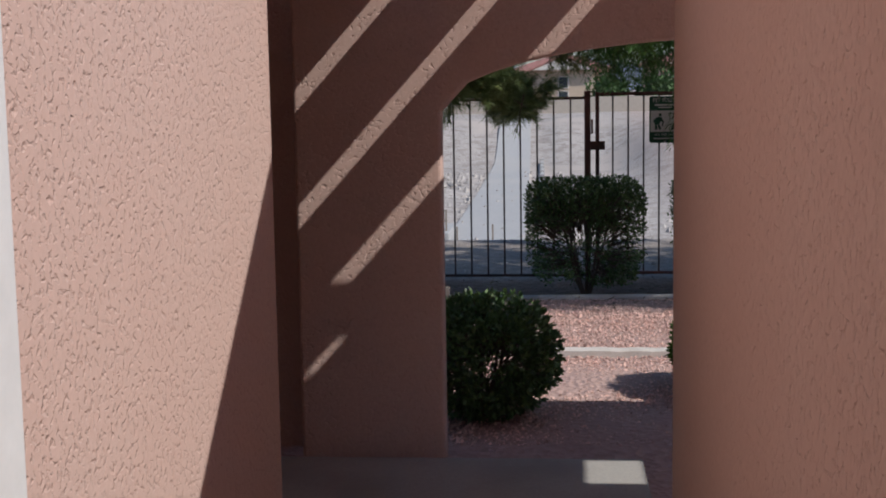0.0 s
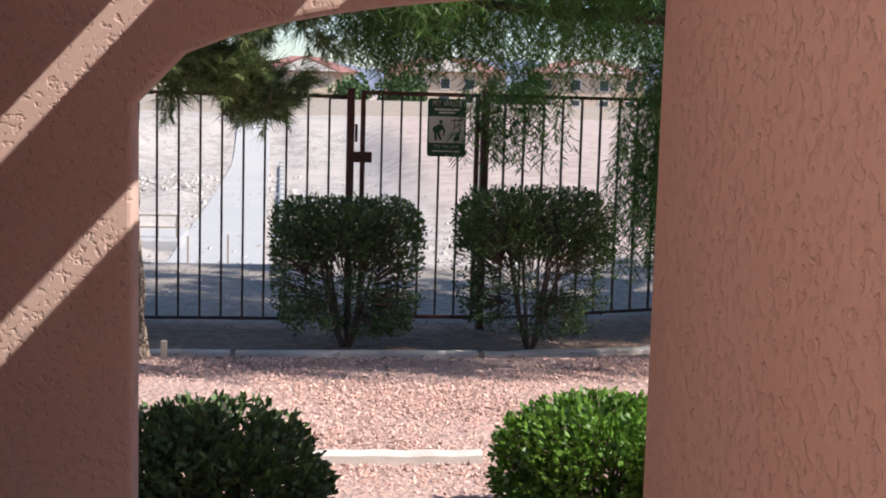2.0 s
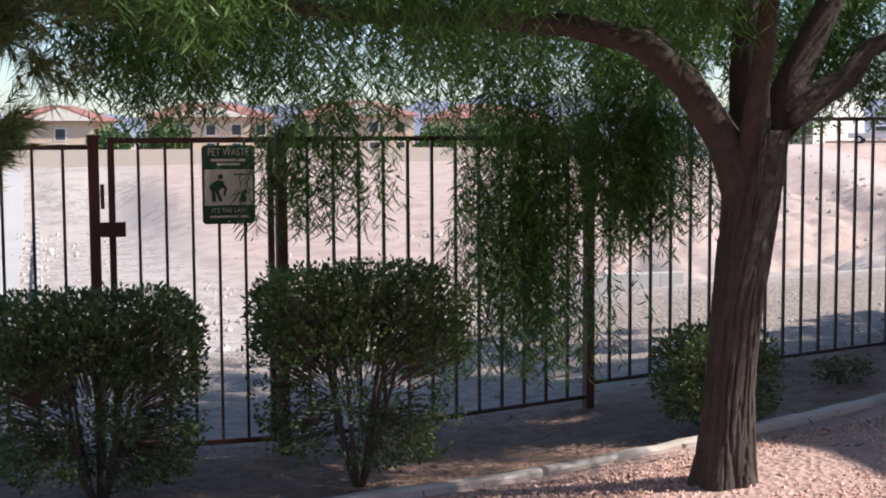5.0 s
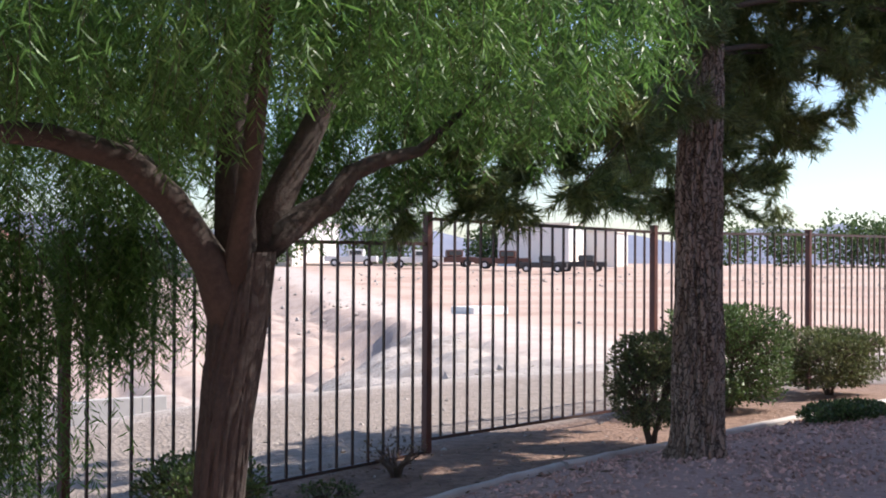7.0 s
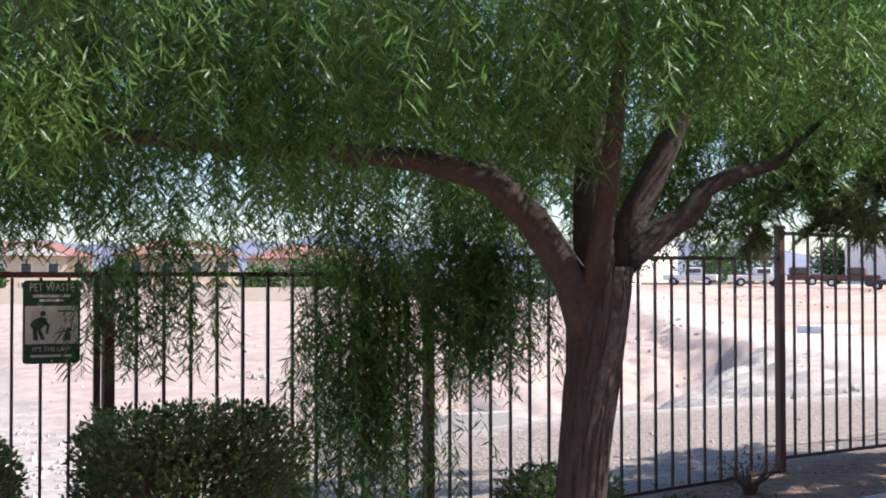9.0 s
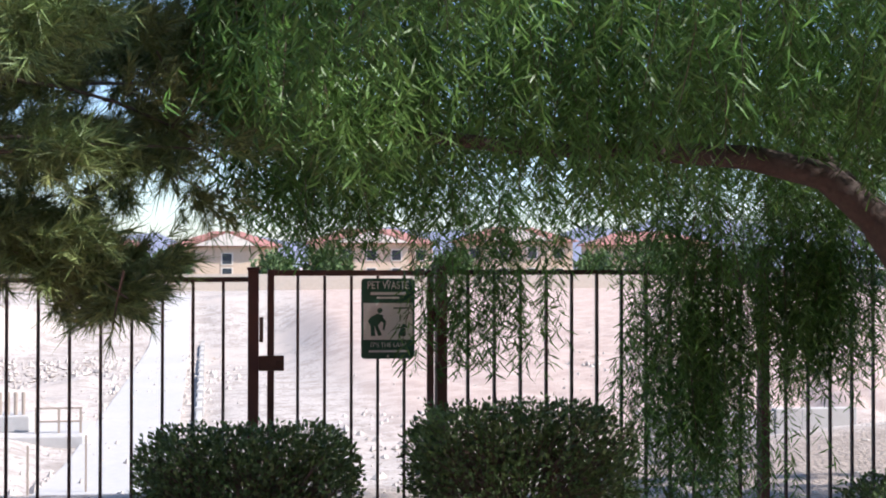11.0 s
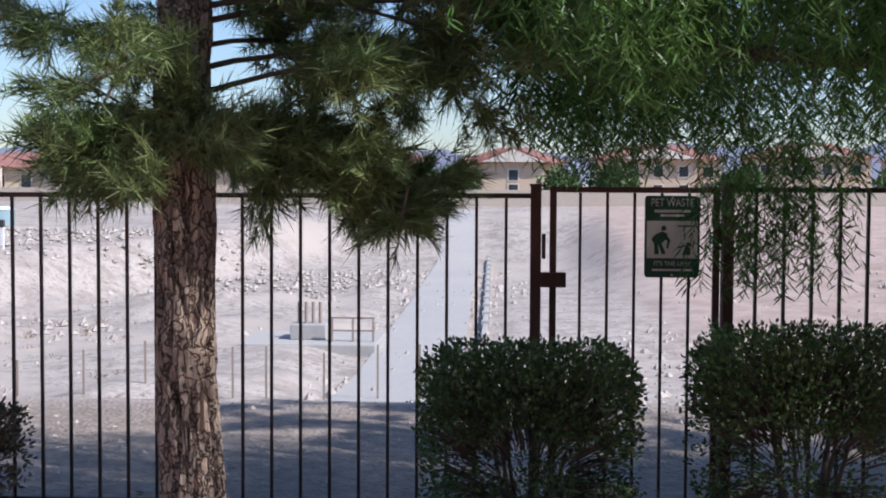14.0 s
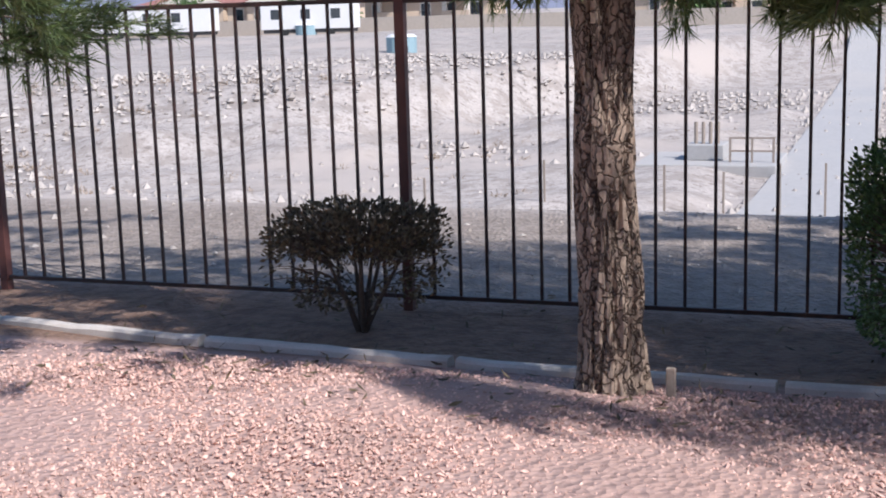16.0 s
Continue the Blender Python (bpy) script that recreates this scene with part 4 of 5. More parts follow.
pine(-1.615, -1.7, 0.122, 2.0, 9.4, 1.75, 31, "tall pine with furrowed bark and drooping needle tufts beside the kerb",
     boost=[(205, 1.95, 0.5, 0.25), (235, 2.05, 0.55, 0.3), (260, 2.0, 0.5, 0.35), (180, 2.1, 0.5, 0.2), (290, 2.1, 0.4, 0.3), (12, 1.9, 0.85, 0.28), (0, 1.93, 1.0, 0.24), (25, 1.95, 0.8, 0.25), (8, 2.0, 0.95, 0.3), (4, 1.96, 0.75, 0.2), (16, 2.05, 1.0, 0.3), (40, 2.4, 1.3, 0.1), (-40, 2.7, 1.0, 0.0),
            (10, 2.5, 1.5, -0.05), (30, 2.8, 1.6, 0.0), (20, 3.2, 1.6, 0.0), (0, 2.3, 1.3, 0.1), (50, 3.0, 1.5, 0.0), (15, 2.7, 1.35, 0.0), (150, 2.9, 1.4, 0.0)])
pine(7.2, -1.14, 0.162, 2.75, 10.0, 2.5, 52, "tall straight pine with brown furrowed bark on gravel",
     boost=[(178, 2.6, 2.0, 0.4), (165, 2.6, 1.7, 0.45), (190, 2.5, 1.4, 0.4), (200, 2.6, 1.9, 0.4), (172, 2.5, 1.0, 0.4), (150, 2.6, 1.9, 0.35), (185, 2.6, 2.3, 0.3), (160, 2.65, 2.4, 0.36),
            (38, 2.6, 1.8, 0.35), (50, 2.6, 2.2, 0.3), (32, 2.6, 1.5, 0.4), (42, 2.7, 2.4, 0.3), (58, 2.8, 2.6, 0.2), (180, 3.1, 2.6, 0.3), (155, 3.2, 2.8, 0.34), (25, 3.2, 2.8, 0.3),
            (30, 3.4, 3.0, 0.3), (-15, 3.5, 2.6, 0.3), (12, 3.9, 3.0, 0.3), (45, 3.1, 2.6, 0.3), (0, 3.3, 2.8, 0.15), (-20, 3.6, 2.6, 0.1), (15, 3.5, 3.0, 0.2), (-40, 3.8, 2.4, 0.1), (5, 4.2, 2.8, 0.2),
            (-10, 2.9, 2.6, 0.12), (20, 2.9, 2.8, 0.15), (-30, 3.2, 2.8, 0.2), (-25, 4.4, 2.6, 0.2)], shy=235, per=34, thin=0.0055)
pine(-5.7, -1.9, 0.15, 1.9, 8.5, 1.8, 73, "pine with low drooping needle branches by the fence",
     boost=[(5, 1.9, 1.3, 0.2), (-12, 2.0, 1.45, 0.1), (15, 2.2, 1.4, 0.25), (30, 2.0, 1.2, 0.3), (10, 2.0, 1.25, 0.4), (-5, 2.1, 1.2, 0.45), (0, 2.5, 1.5, 0.3)], per=26, thin=0.0034)

shrub(-0.13, -0.8, 0.55, 0.40, 0.08, 1.08, 101, M_SHRUB, "box-trimmed dark green shrub with bare forked stem", count=18000, see=0.52, boxy=6.0, size=0.024)
shrub(1.25, -0.8, 0.57, 0.42, 0.10, 1.17, 102, M_SHRUB, "box-trimmed dark green shrub with thin lower twigs", count=16500, see=0.68, boxy=6.0, size=0.024)
shrub(3.5, -0.62, 0.36, 0.3, 0.12, 0.72, 103, M_SHRUB, "small dark green shrub behind the willow", count=7000, see=0.1)
shrub(-3.28, -0.62, 0.5, 0.36, 0.12, 0.70, 104, M_BROWN, "half-bare brownish clipped shrub", count=5200, see=0.85, size=0.028)
shrub(7.97, 0.02, 0.34, 0.32, 0.47, 1.26, 105, M_PALE, "pale grey-green rounded shrub", count=9000, boxy=3.0, see=0.3)
shrub(10.2, 1.05, 0.58, 0.5, 0.45, 1.42, 106, M_SHRUB, "dense dark green box-trimmed shrub", count=12000, boxy=5, see=0.1, size=0.032)
shrub(12.3, 1.35, 0.68, 0.45, 0.48, 1.12, 107, M_PALE, "low grey-green clipped shrub", count=10000, boxy=4, see=0.15, size=0.032)
shrub(-0.80, -6.02, 0.43, 0.40, 0.10, 0.79, 108, M_SHRUB, "round dark glossy green bush in gravel", count=10500, boxy=2.3, see=0.05, size=0.03, hollow=0.6)
shrub(0.72, -5.42, 0.44, 0.42, 0.10, 0.67, 109, M_BRIGHT, "round bright green sunlit bush in gravel", count=12000, boxy=2.3, see=0.05, size=0.03, hollow=0.6)
shrub(9.95, -0.5, 0.55, 0.3, 0.42, 0.62, 110, M_SHRUB, "low spreading dark plant on gravel", count=3600, boxy=2.2, see=0.1, size=0.03, stems=4)
shrub(5.55, 0.28, 0.3, 0.22, 0.24, 0.58, 111, M_BROWN, "dry twiggy little shrub", count=160, boxy=2.2, see=0.9, stems=14, size=0.02)
shrub(4.75, -0.05, 0.22, 0.18, 0.2, 0.36, 112, M_PALE, "low straggling weed at the kerb", count=500, boxy=2.2, see=0.3, stems=4)


# fallen leaves on the planting strip
def litter(count, x0, x1, seed):
    rg = np.random.default_rng(seed)
    x = rg.uniform(x0, x1, count)
    y = fence_y(x) + rg.uniform(-2.4, 0.5, count)
    pos = np.stack([x, y, ground_z(x, y) + 0.022], -1)
    ax = unit(rg.normal(0, 1, (count, 3)) * np.array([1, 1, 0.25]))
    sd = unit(np.cross(ax, rg.normal(0, 0.4, (count, 3)) + np.array([0, 0, 1])))
    holder = tagged(new("leaf_litter"), "dry brown fallen leaves on the planting strip", "leaf litter")
    leaf_mesh("fallen_leaves", pos, ax, sd, rg.uniform(0.03, 0.08, count), rg.uniform(0.008, 0.02, count), M_BROWN, holder)


litter(1500, -5, 8, 77)

# ---- gravel ----
def gravel(name, count, x0, x1, y0, y1, lo, hi, seed, label):
    rg = np.random.default_rng(seed)
    x, y = rg.uniform(x0, x1, count), rg.uniform(y0, y1, count)
    keep = (y - fence_y(x) < -1.45) & ~((x < 0.1) & (y < -6.85))
    x, y = x[keep], y[keep]
    n = len(x)
    s = rg.uniform(lo, hi, n) * rg.choice([0.7, 1.0, 1.35], n)
    z = ground_z(x, y) + s * rg.uniform(-0.05, 0.35, n)
    base = np.array([[1, 0.1, 0], [-1, 0, 0.1], [0.2, 1, 0], [0, -1, 0.1], [0.25, 0.15, 0.8], [0, 0, -0.6]])
    v = base[None] + rg.normal(0, 0.24, (n, 6, 3))
    a = rg.uniform(0, 6.28, n)
    c, d = np.cos(a)[:, None], np.sin(a)[:, None]
    vx, vy = v[:, :, 0] * c - v[:, :, 1] * d * 0.75, v[:, :, 0] * d + v[:, :, 1] * c * 0.75
    tilt = rg.normal(0, 0.35, (n, 1))
    vz = v[:, :, 2] + vx * tilt
    V = np.stack([vx, vy, vz], -1) * s[:, None, None] + np.stack([x, y, z], -1)[:, None]
    tri = np.array([[0, 2, 4], [2, 1, 4], [1, 3, 4], [3, 0, 4], [2, 0, 5], [1, 2, 5], [3, 1, 5], [0, 3, 5]])
    F = (np.arange(n)[:, None, None] * 6 + tri[None]).reshape(-1, 3)
    ob = mesh_object(name, V.reshape(-1, 3), F, M_GRAVEL)
    tagged(ob, label, "gravel", kind="stuff")


gravel("gravel", 120000, -5.6, 5.0, -6.6, -1.2, 0.006, 0.0115, 5, "rose crushed landscape gravel")
gravel("gravel", 12000, 5.0, 14.0, -3.5, 0.8, 0.012, 0.022, 6, "rose crushed landscape gravel in tree shade")


# ---- across the fence: plateau stones, basin and building site ----
def rocks(name, count, x0, x1, y0, y1, lo, hi, seed, material, label):
    rg = np.random.default_rng(seed)
    x, y = rg.uniform(x0, x1, count), rg.uniform(y0, y1, count)
    s = lo + (hi - lo) * rg.random(count) ** 3
    z = ground_z(x, y)
    base = np.array([[1, 0, 0], [-1, 0, 0], [0, 1, 0], [0, -1, 0], [0, 0, 0.8], [0, 0, -0.6]])
    v = base[None] * (1 + rg.normal(0, 0.25, (count, 6, 3))) * s[:, None, None] + np.stack([x, y, z], -1)[:, None]
    tri = np.array([[0, 2, 4], [2, 1, 4], [1, 3, 4], [3, 0, 4], [2, 0, 5], [1, 2, 5], [3, 1, 5], [0, 3, 5]])
    ob = mesh_object(name, v.reshape(-1, 3), (np.arange(count)[:, None, None] * 6 + tri[None]).reshape(-1, 3), material)
    tagged(ob, label, "stones", kind="stuff")


M_ROCK = mat("desert_rock", (0.50, 0.45, 0.405), (0.36, 0.315, 0.28), 0.8, 9, 0.95, 0.2, 0.02, random_tint=0.18)
rocks("stones", 900, -8, 9, 0.3, 4.2, 0.006, 0.045, 8, M_ROCK, "scattered stones on the strip outside the fence")
rocks("rubble", 14000, -34, 16, 10, 60, 0.03, 0.2, 9, M_ROCK, "pale rubble over the dry basin")
rocks("clods", 2600, 24, 90, 8, 80, 0.02, 0.16, 10, M_ROCK, "clods on the graded brown lot")


M_SCRUB = mat("dry_scrub", (0.42, 0.34, 0.27), (0.32, 0.25, 0.19), 3, 20, 0.9, 0.0, random_tint=0.4)


def weeds(count, x0, x1, y0, y1, seed, lo, hi, material, label):
    rg = np.random.default_rng(seed)
    x, y = rg.uniform(x0, x1, count), rg.uniform(y0, y1, count)
    per = 60
    s = rg.uniform(lo, hi, count)
    c = np.repeat(np.stack([x, y, ground_z(x, y) - 0.02], -1), per, 0)
    ss = np.repeat(s, per)
    ax = unit(rg.normal(0, 1, c.shape) * np.array([1, 1, 0.5]) + np.array([0, 0, 0.6]))
    pos = c + ax * (ss * rg.uniform(0.0, 0.6, len(c)))[:, None]
    sd = unit(np.cross(ax, rg.normal(0, 1, c.shape)))
    holder = new("desert_scrub")
    tagged(holder, label, "scrub")
    leaf_mesh("scrub_leaves", pos, ax, sd, ss * 0.32, ss * 0.07, material, holder)


weeds(240, -34, -6, 18, 40, 11, 0.14, 0.4, M_SCRUB, "dry brown desert scrub on the bank")
weeds(60, -12, 16, 40, 70, 12, 0.1, 0.3, M_SCRUB, "dry brown desert scrub in the basin")
weeds(40, -7, 7, 0.4, 3.4, 13, 0.03, 0.07, M_SCRUB, "tiny dry weeds outside the fence")


def ribbon(name, centre, width, lift, material, label, category):
    bm = bmesh.new()
    prev = None
    for i, (x, y) in enumerate(centre):
        w = width[i] / 2
        row = []
        for s in (-1, -0.5, 0, 0.5, 1):
            row.append(bm.verts.new((x + s * w, y, gz(x, y) + lift)))
        if prev:
            for k in range(4):
                bm.faces.new((prev[k], prev[k + 1], row[k + 1], row[k]))
        prev = row
    ret = bmesh.ops.extrude_face_region(bm, geom=bm.faces[:])
    bmesh.ops.translate(bm, vec=(0, 0, -0.5), verts=[v for v in ret["geom"] if isinstance(v, bmesh.types.BMVert)])
    tagged(part(name, bm, material), label, category, kind="structure")


ribbon("road", [(-2.33 - 0.0115 * (12 + i * 2.0), 12 + i * 2.0) for i in range(38)], [2.6 - 0.016 * i for i in range(38)], 0.10, M_ROADC, "pale concrete maintenance ramp into the basin", "road")


# low wall of short concrete panels along one edge of the ramp
rw = thing("ramp_wall", 0, 0, 0, "low ribbed concrete wall along the ramp", "wall")
for i in range(12):
    y0 = 32 + i * 3.0
    x0 = -2.33 - 0.0115 * y0 + 1.75
    z0 = gz(x0, y0 + 1.4)
    part("panel", boxed(x0 - 0.08, y0, z0 - 0.4, x0 + 0.08, y0 + 2.8, z0 + 0.2, bevel=0.02), M_ROADC, rw)
    part("pilaster", boxed(x0 - 0.14, y0 + 2.81, z0 - 0.4, x0 + 0.14, y0 + 2.99, z0 + 0.3, bevel=0.02), M_ROADC, rw)


def tank(x, y, r, h):
    root = thing("tank", x, y, gz(x, y), "faded blue utility tank on the dirt lot", "tank", "tanks")
    bm = bmesh.new()
    bmesh.ops.create_cone(bm, cap_ends=True, segments=20, radius1=r, radius2=r, depth=h, matrix=pose(0, 0, h / 2))
    part("drum", bm, M_BLUE, root)
    bm = bmesh.new()
    bmesh.ops.create_cone(bm, cap_ends=True, segments=20, radius1=r * 1.04, radius2=r * 0.8, depth=0.15, matrix=pose(0, 0, h + 0.05))
    part("lid", bm, M_WHITE, root)


for x, y, r, h in ((-27.5, 62, 0.85, 0.9), (-49, 95, 0.9, 0.9), (-52, 106, 0.9, 0.9)):
    tank(x, y, r, h)
pm = thing("marker_post", -20.3, 44, gz(-20.3, 44), "short white marker post with a dark cap", "post")
part("shaft", boxed(-0.08, -0.08, -0.2, 0.08, 0.08, 0.75, bevel=0.02), M_WHITE, pm)
part("cap", boxed(-0.1, -0.1, 0.751, 0.1, 0.1, 1.05, bevel=0.03), M_DARK, pm)

# outlet structure beside the ramp
ol = thing("outlet_structure", -5.4, 29.6, gz(-5.4, 29.6), "low concrete outlet box with pipes and rails", "outlet")
part("pad", boxed(-2.2, -1.6, -0.4, 1.6, 1.6, 0.32, bevel=0.04), M_ROADC, ol)
part("riser", boxed(-0.9, -0.6, 0.321, 0.1, 0.5, 0.75, bevel=0.03), M_ROADC, ol)
for i in range(4):
    bm = bmesh.new()
    bmesh.ops.create_cone(bm, cap_ends=True, segments=10, radius1=0.05, radius2=0.05, depth=0.6, matrix=pose(-0.7 + i * 0.2, -0.2, 1.05))
    part("pipe", bm, M_WOODST, ol)
for z in (0.6, 0.95):
    part("rail", boxed(0.3, -0.9, z, 1.5, -0.86, z + 0.05), M_WOODST, ol)
for x in (0.32, 0.9, 1.46):
    part("rail_post", boxed(x - 0.03, -0.91, 0.3, x + 0.03, -0.85, 1.0), M_WOODST, ol)
# thin survey stakes in the basin
for i in range(10):
    x, y = -9.5 + i * 0.95, 17.0 + (i * 37 % 5) * 0.5
    s = thing("survey_stake", x, y, gz(x, y), "thin pale survey stake in the basin floor", "stake", "survey stakes")
    part("stake_body", boxed(-0.02, -0.02, -0.2, 0.02, 0.02, 1.1 + 0.1 * (i % 3)), M_WOODST, s)
# drain headwall below the fence
hw = thing("drain_headwall", 12.0, 18.6, gz(12.0, 18.6), "concrete drain headwall with a square opening and wing walls", "headwall")
part("face", boxed(-0.9, -0.12, -0.4, -0.32, 0.12, 1.15, bevel=0.02), M_ROADC, hw)
part("face", boxed(0.32, -0.12, -0.4, 0.9, 0.12, 1.15, bevel=0.02), M_ROADC, hw)
part("lintel", boxed(-0.318, -0.12, 0.6, 0.318, 0.12, 1.15, bevel=0.02), M_ROADC, hw)
# solid near-black block behind the opening stands in for the shade inside
part("opening_shade", boxed(-0.4, 0.125, -0.4, 0.4, 2.0, 0.9), M_DARK, hw)
bm = boxed(-3.6, -0.1, -0.4, -0.92, 0.1, 1.1, bevel=0.02)
part("wing_wall", bm, M_ROADC, hw)


# ---- far houses, walls, vehicles ----
def house(x, y, w, d, eave, turn, seed, gable=True):
    root = thing("house", x, y, gz(x, y) - 0.2, "beige two-storey stucco house with a red clay tile roof", "house", "far houses", turn)
    part("wall", boxed(-w / 2, 0, -0.5, w / 2, d, eave), M_HOUSE, root)
    bm = bmesh.new()
    o, rise = 0.7, 1.5
    b = [bm.verts.new(p) for p in ((-w / 2 - o, -o, eave), (w / 2 + o, -o, eave), (w / 2 + o, d + o, eave), (-w / 2 - o, d + o, eave))]
    k = d / 2 + o
    r = [bm.verts.new(p) for p in ((-w / 2 - o + k * 0.8, d / 2, eave + rise), (w / 2 + o - k * 0.8, d / 2, eave + rise))]
    bm.faces.new(b[::-1])
    bm.faces.new((b[0], b[1], r[1], r[0]))
    bm.faces.new((b[1], b[2], r[1]))
    bm.faces.new((b[2], b[3], r[0], r[1]))
    bm.faces.new((b[3], b[0], r[0]))
    part("roof", bm, M_ROOF, root)
    if gable:
        gw = w * 0.3
        part("bay", boxed(-gw, -1.2, -0.5, gw, -0.004, eave), M_HOUSE, root)
        bm = bmesh.new()
        for yy in (-1.8, d / 2):
            for p in ((-gw - 0.6, eave - 0.05), (gw + 0.6, eave - 0.05), (0, eave + 1.45)):
                bm.verts.new((p[0], yy, p[1]))
        bm.verts.ensure_lookup_table()
        v = bm.verts
        bm.faces.new((v[0], v[1], v[2]))
        bm.faces.new((v[3], v[5], v[4]))
        for a, c in ((0, 1), (1, 2), (2, 0)):
            bm.faces.new((v[a], v[c], v[c + 3], v[a + 3]))
        part("roof", bm, M_ROOF, root)
        bm = bmesh.new()
        tri = ((-gw - 0.1, eave + 0.02), (gw + 0.1, eave + 0.02), (0, eave + 1.2))
        fr = [bm.verts.new((p, -1.86, q)) for p, q in tri]
        bk = [bm.verts.new((p, -1.81, q)) for p, q in tri]
        bm.faces.new(fr)
        bm.faces.new(bk[::-1])
        for k in range(3):
            bm.faces.new((fr[k], fr[(k + 1) % 3], bk[(k + 1) % 3], bk[k]))
        part("gable_face", bm, M_TRIM, root)
    nwin = max(2, int(w / 2.4))
    for row, zz in enumerate((0.9, eave - 1.75)):
        for i in range(nwin):
            xx = -w / 2 + w * (i + 0.5) / nwin
            front = -1.2 if gable and abs(xx) < w * 0.3 - 0.4 else 0.0
            if gable and abs(abs(xx) - w * 0.3) < 0.6:
                continue
            win = part("window", boxed(xx - 0.55, front - 0.06, zz, xx + 0.55, front - 0.004, zz + 1.15), M_TRIM, root)
            part("pane", boxed(xx - 0.42, front - 0.075, zz + 0.1, xx + 0.42, front - 0.061, zz + 1.05), M_GLASS, win)
    return root


for i, (x, y, w, d, e, tu, ga) in enumerate([(0.2, 116, 9.5, 9, 4.0, 0, True), (-13, 118, 11, 9, 4.0, 4, True), (-24, 114, 10, 8, 3.6, -4, True), (-44.5, 112, 12, 9, 3.3, 6, False),
                                            (-62, 118, 13, 10, 3.3, 8, True), (-75, 122, 12, 9, 3.4, 8, True), (14, 120, 12, 9, 4.4, -4, True), (28, 118, 11, 9, 4.6, -6, True), (43, 122, 12, 9, 4.4, -8, False)]):
    house(x, y, w, d, e, tu, i, ga)
# balcony porches of the long house
pc = thing("porch", -44.5, 110.9, gz(-44.5, 110.9), "two beige arched balcony porches with small tiled caps", "porch")
for x in (-3.2, 3.4):
    for dx in (-1.1, 1.1):
        part("pillar", boxed(x + dx - 0.2, -0.2, -0.3, x + dx + 0.2, 0.2, 3.2), M_TRIM, pc)
    part("balcony_front", boxed(x - 1.4, -0.3, 0.9, x + 1.4, -0.22, 1.7), M_HOUSE, pc)
    bm = bmesh.new()
    bmesh.ops.create_cone(bm, cap_ends=True, segments=4, radius1=2.1, radius2=0.05, depth=0.7, matrix=pose(x, 0, 3.56, 0, 0, 45))
    part("cap_roof", bm, M_ROOF, pc)
bw = part("perimeter_wall", boxed(-110, 104.0, -1.5, 40, 104.25, 1.25), M_WALLBLK)
tagged(bw, "long tan block wall before the houses", "wall", kind="structure")


def trailer(x, y, w, h, turn):
    root = thing("site_trailer", x, y, gz(x, y), "white site office trailer on wheels", "trailer", "site trailers", turn)
    part("body", boxed(-w / 2, -1.3, 0.55, w / 2, 1.3, 0.55 + h, bevel=0.05), M_WHITE, root)
    part("skirt", boxed(-w / 2 + 0.2, -1.2, 0.25, w / 2 - 0.2, 1.2, 0.548), M_DARK, root)
    for i in range(int(w / 2.6)):
        xx = -w / 2 + 1.3 + i * 2.6
        part("window", boxed(xx - 0.4, -1.32, 1.4, xx + 0.4, -1.302, 2.2), M_GLASS, root)
    for xx in (-w / 4, w / 4):
        bm = bmesh.new()
        bmesh.ops.create_cone(bm, cap_ends=True, segments=16, radius1=0.4, radius2=0.4, depth=0.25, matrix=pose(xx, -1.15, 0.38, 90, 0, 0))
        part("wheel", bm, M_RUBBER, root)


trailer(-49, 96, 8, 2.3, 10)
trailer(-62, 96, 7, 2.0, 12)
trailer(-71, 99, 6, 2.0, 12)


def truck(x, y, turn, material, label, s=1.0):
    root = thing("pickup_truck", x, y, gz(x, y), label, "truck", "parked vehicles", turn)
    bm = boxed(-2.6 * s, -0.95 * s, 0.5 * s, 2.6 * s, 0.95 * s, 1.05 * s, bevel=0.1 * s)
    part("body", bm, material, root)
    bm = boxed(-0.3 * s, -0.88 * s, 1.052 * s, 1.3 * s, 0.88 * s, 1.75 * s, bevel=0.18 * s)
    cab = part("cab", bm, material, root)
    part("side_glass", boxed(-0.1 * s, -0.9 * s, 1.2 * s, 1.1 * s, -0.885 * s, 1.6 * s), M_GLASS, cab)
    for xx in (-1.6, 1.65):
        for yy in (-0.85, 0.85):
            bm = bmesh.new()
            bmesh.ops.create_cone(bm, cap_ends=True, segments=18, radius1=0.4 * s, radius2=0.4 * s, depth=0.28 * s, matrix=pose(xx * s, yy * s, 0.4 * s, 90, 0, 0))
            wh = part("wheel", bm, M_RUBBER, root)
            bm = bmesh.new()
            bmesh.ops.create_cone(bm, cap_ends=True, segments=14, radius1=0.22 * s, radius2=0.2 * s, depth=0.3 * s, matrix=pose(xx * s, yy * s, 0.4 * s, 90, 0, 0))
            part("rim", bm, M_WHITE, wh)


def away(deg, dist):
    a = radians(deg)
    return -0.15 + math.sin(a) * dist, -7.4 + math.cos(a) * dist


def bearing(px):
    return 38.5 + math.degrees(math.atan((px - 784) / 2337))


for px, dist, m, lb in ((622, 125, M_WHITE, "white pickup truck on the far lot"), (735, 120, M_WHITE, "white pickup truck with a rack"), (795, 124, M_BRASS, "dark red pickup truck on the lot"),
                        (890, 118, M_BRASS, "rust red work vehicle on the lot"), (960, 110, M_DARK, "dark flatbed truck on the lot"), (1030, 112, M_DARK, "dark work truck with large wheels")):
    x, y = away(bearing(px), dist)
    truck(x, y, -bearing(px) + (8 if px % 2 else -6), m, lb, 0.95 if px < 900 else 0.8)


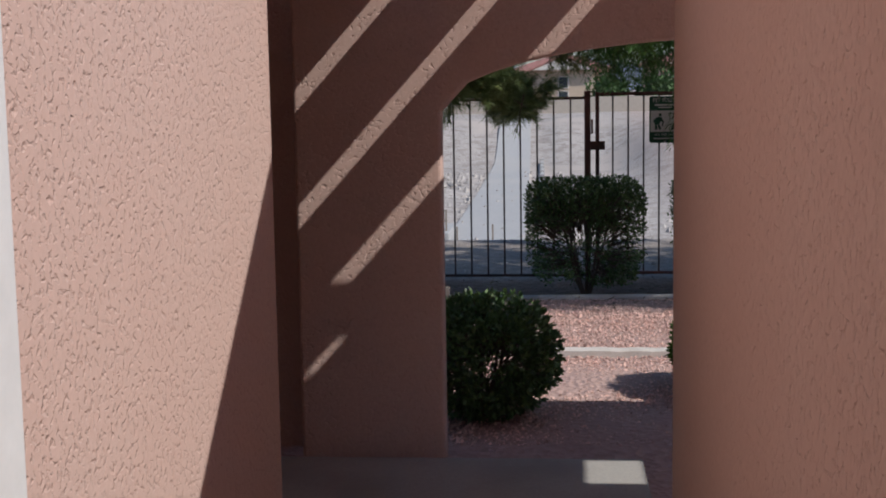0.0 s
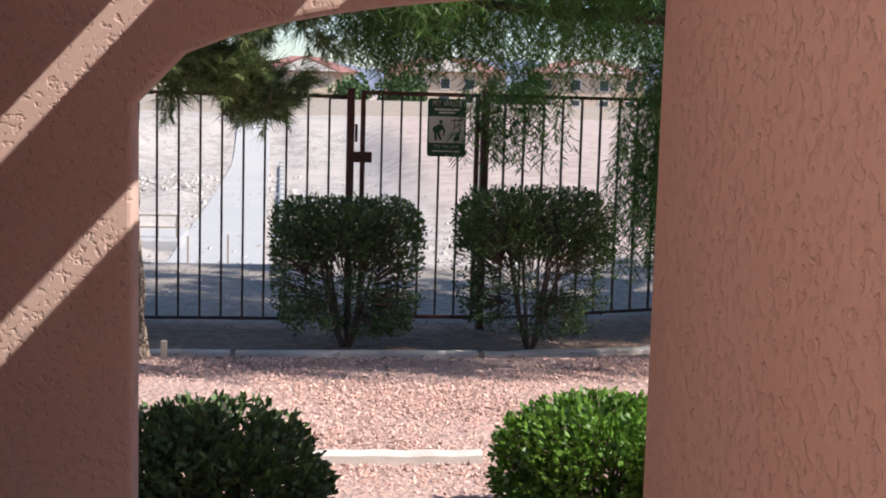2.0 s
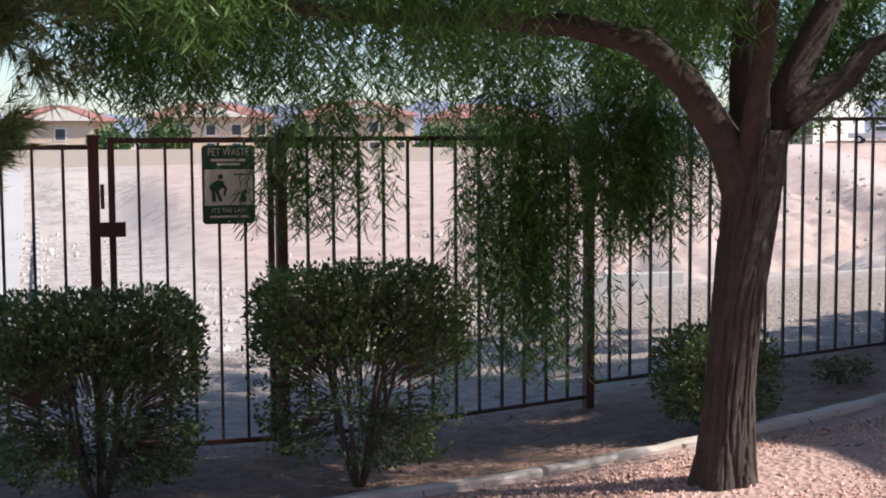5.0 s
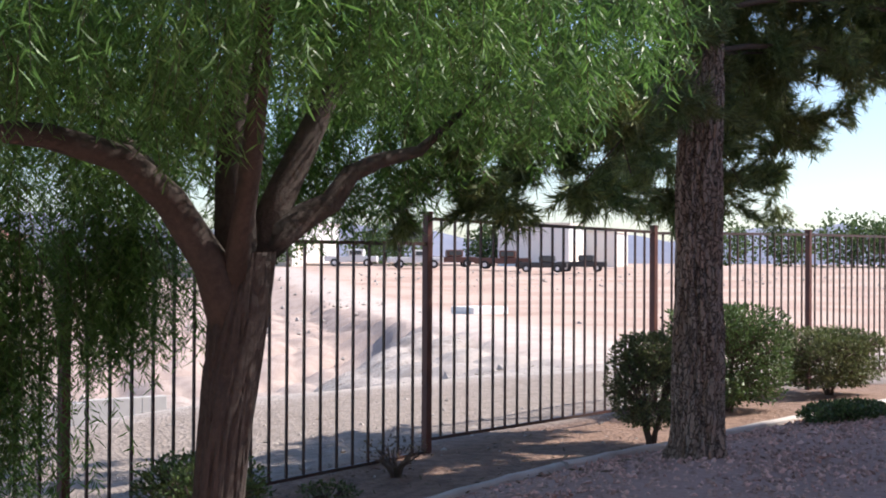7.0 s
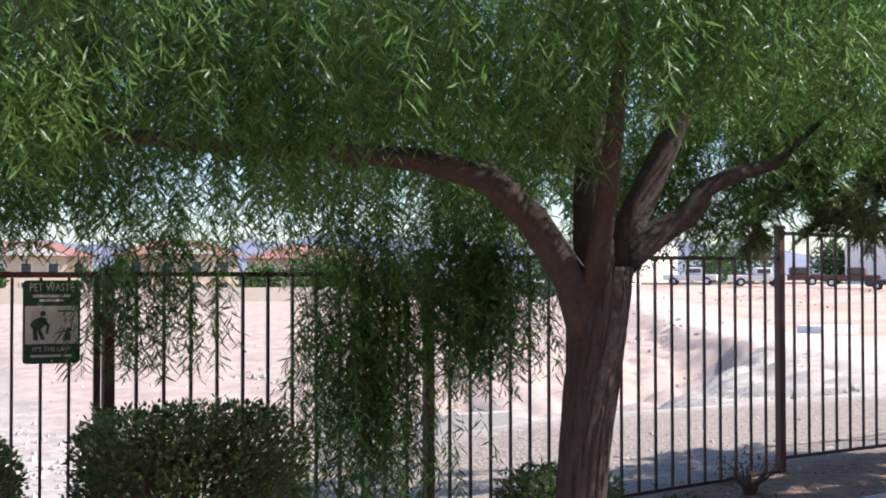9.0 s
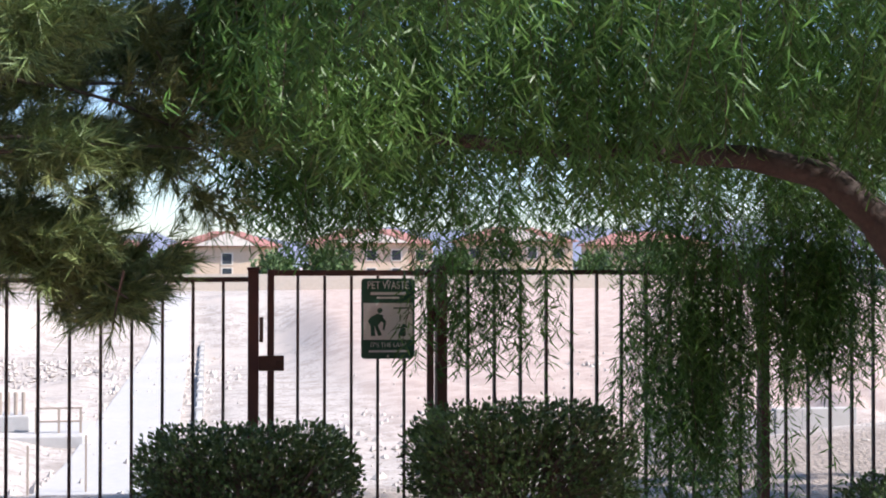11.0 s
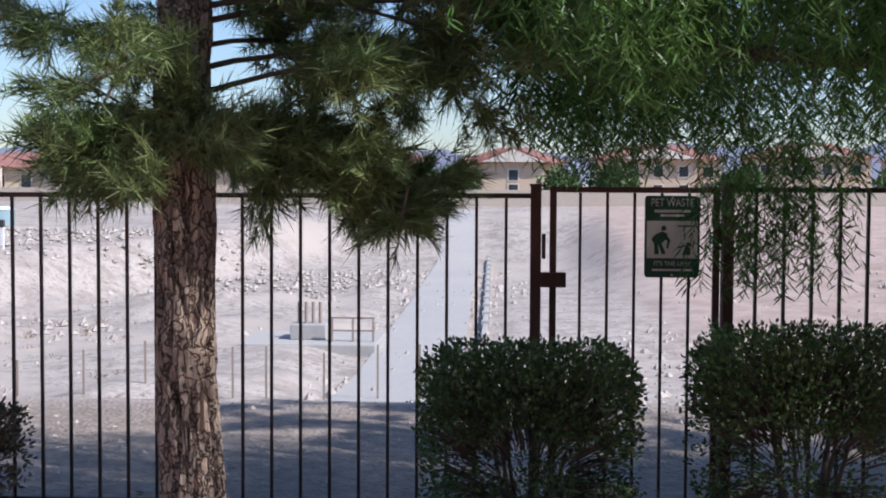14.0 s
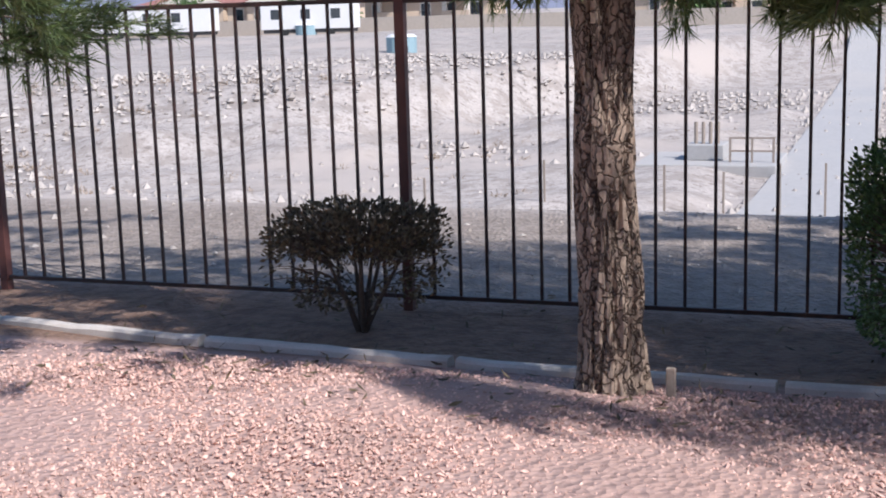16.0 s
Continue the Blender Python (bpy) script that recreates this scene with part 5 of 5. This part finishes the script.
def shed(px, dist, w, h, label):
    x, y = away(bearing(px), dist)
    root = thing("warehouse", x, y, gz(x, y), label, "building", "far warehouses", 35)
    part("wall", boxed(-w / 2, 0, -0.5, w / 2, 8, h), M_WHITE, root)
    part("roof", boxed(-w / 2 - 0.2, -0.2, h + 0.004, w / 2 + 0.2, 8.2, h + 0.25), M_TRIM, root)
    for i in range(3):
        xx = -w / 2 + w * (i + 0.5) / 3
        part("roller_door", boxed(xx - 1.0, -0.06, 0, xx + 1.0, -0.004, h * 0.6), M_TRIM, root)


shed(560, 170, 16, 5.2, "long white warehouse with roller doors")
shed(1020, 150, 9, 4.6, "white warehouse behind the parked trucks")
shed(1100, 160, 10, 4.0, "low white warehouse beyond the lot")
ms = thing("survey_slab", *away(bearing(850), 52), 0.3, "flat pale slab lying on the brown lot", "slab")
ms.location.z = gz(ms.location.x, ms.location.y)
part("slab_body", boxed(-0.9, -0.7, -0.2, 0.9, 0.7, 0.3, bevel=0.05), M_WHITE, ms)
for bx0, bx1, d in ((20, 60, 175), (60, 110, 165)):
    x0, y0 = away(bx0, d)
    x1, y1 = away(bx1, d)
    L = math.hypot(x1 - x0, y1 - y0)
    o = part("perimeter_wall", boxed(0, 0, -1, L, 0.25, 1.6), M_WALLBLK)
    o.matrix_basis = pose(x0, y0, 0, 0, 0, math.degrees(math.atan2(y1 - y0, x1 - x0)))
    tagged(o, "long pale block wall at the edge of the lot", "wall", kind="structure")


def far_tree(x, y, h, r, seed):
    g = gz(x, y)
    root = thing("far_tree", x, y, g, "rounded green street tree far off", "tree", "far trees")
    rg = np.random.default_rng(seed)
    part("trunk", tube(bmesh.new(), [(0, 0, -0.2), (0.1, 0, h * 0.35), (0.0, 0.1, h * 0.7)], [0.16, 0.11, 0.05], 6), M_TWIG, root)
    n = 1300
    p = unit(rg.normal(0, 1, (n, 3))) * (rg.random((n, 1)) ** 0.4)
    lump = 1 + 0.35 * np.sin(p[:, :1] * 5 + seed) * np.sin(p[:, 1:2] * 4 + 1)
    pos = p * lump * np.array([r, r, h * 0.5]) + np.array([0, 0, h * 0.48])
    ax = unit(rg.normal(0, 1, (n, 3)))
    sd = unit(np.cross(ax, rg.normal(0, 1, (n, 3))))
    leaf_mesh("crown", pos, ax, sd, rg.uniform(0.3, 0.55, n), rg.uniform(0.2, 0.35, n), M_FARLEAF, root)


for i, (x, y, h, r) in enumerate([(-4.6, 107, 3.6, 1.9), (4.4, 107, 3.4, 1.8), (-8, 110, 3.8, 2.0), (-52, 108, 3.6, 2.0), (-57, 109, 3.2, 1.8), (-68, 108, 3.6, 2), (9, 108, 3.6, 2.2), (20, 109, 3.4, 2.4), (-18, 109, 3.2, 1.8), (33, 108, 3.5, 2.2)]):
    far_tree(x, y, h, r, 200 + i)
for i, (px, d, h, r) in enumerate([(710, 150, 6.2, 4.0), (660, 168, 5, 3.5), (860, 150, 5, 2.2), (1290, 160, 6, 4), (1400, 165, 5.6, 4), (1510, 150, 6, 4.5), (1560, 150, 6, 4), (380, 150, 5.5, 4), (250, 140, 5, 3.6), (100, 140, 5, 4), (480, 160, 5, 4), (-60, 130, 5, 4)]):
    x, y = away(bearing(px), d)
    far_tree(x, y, h, r, 300 + i)


# ---- far hills ----
def hills(name, a0, a1, dist, h, seed):
    bm = bmesh.new()
    prev = None
    for i in range(121):
        a = a0 + (a1 - a0) * i / 120
        x, y = away(a, dist)
        hh = h * (0.55 + 0.9 * abs(noise.noise(Vector((a * 0.11 + seed, 0.3, 0)))) + 0.28 * noise.noise(Vector((a * 0.6 + seed, 2, 0))))
        xb, yb = away(a, dist * 1.25)
        row = [bm.verts.new((x, y, -5)), bm.verts.new(((x * 2 + xb) / 3, (y * 2 + yb) / 3, max(4, hh * 0.6))), bm.verts.new((xb, yb, max(6, hh)))]
        if prev:
            for k in range(2):
                bm.faces.new((prev[k], row[k], row[k + 1], prev[k + 1]))
        prev = row
    tagged(part(name, bm, M_HAZED_HILL, smooth=True), "desert mountains on the horizon, haze painted in as blue-grey", "hills", kind="structure")


# far mountains, coloured blue-grey in place of haze
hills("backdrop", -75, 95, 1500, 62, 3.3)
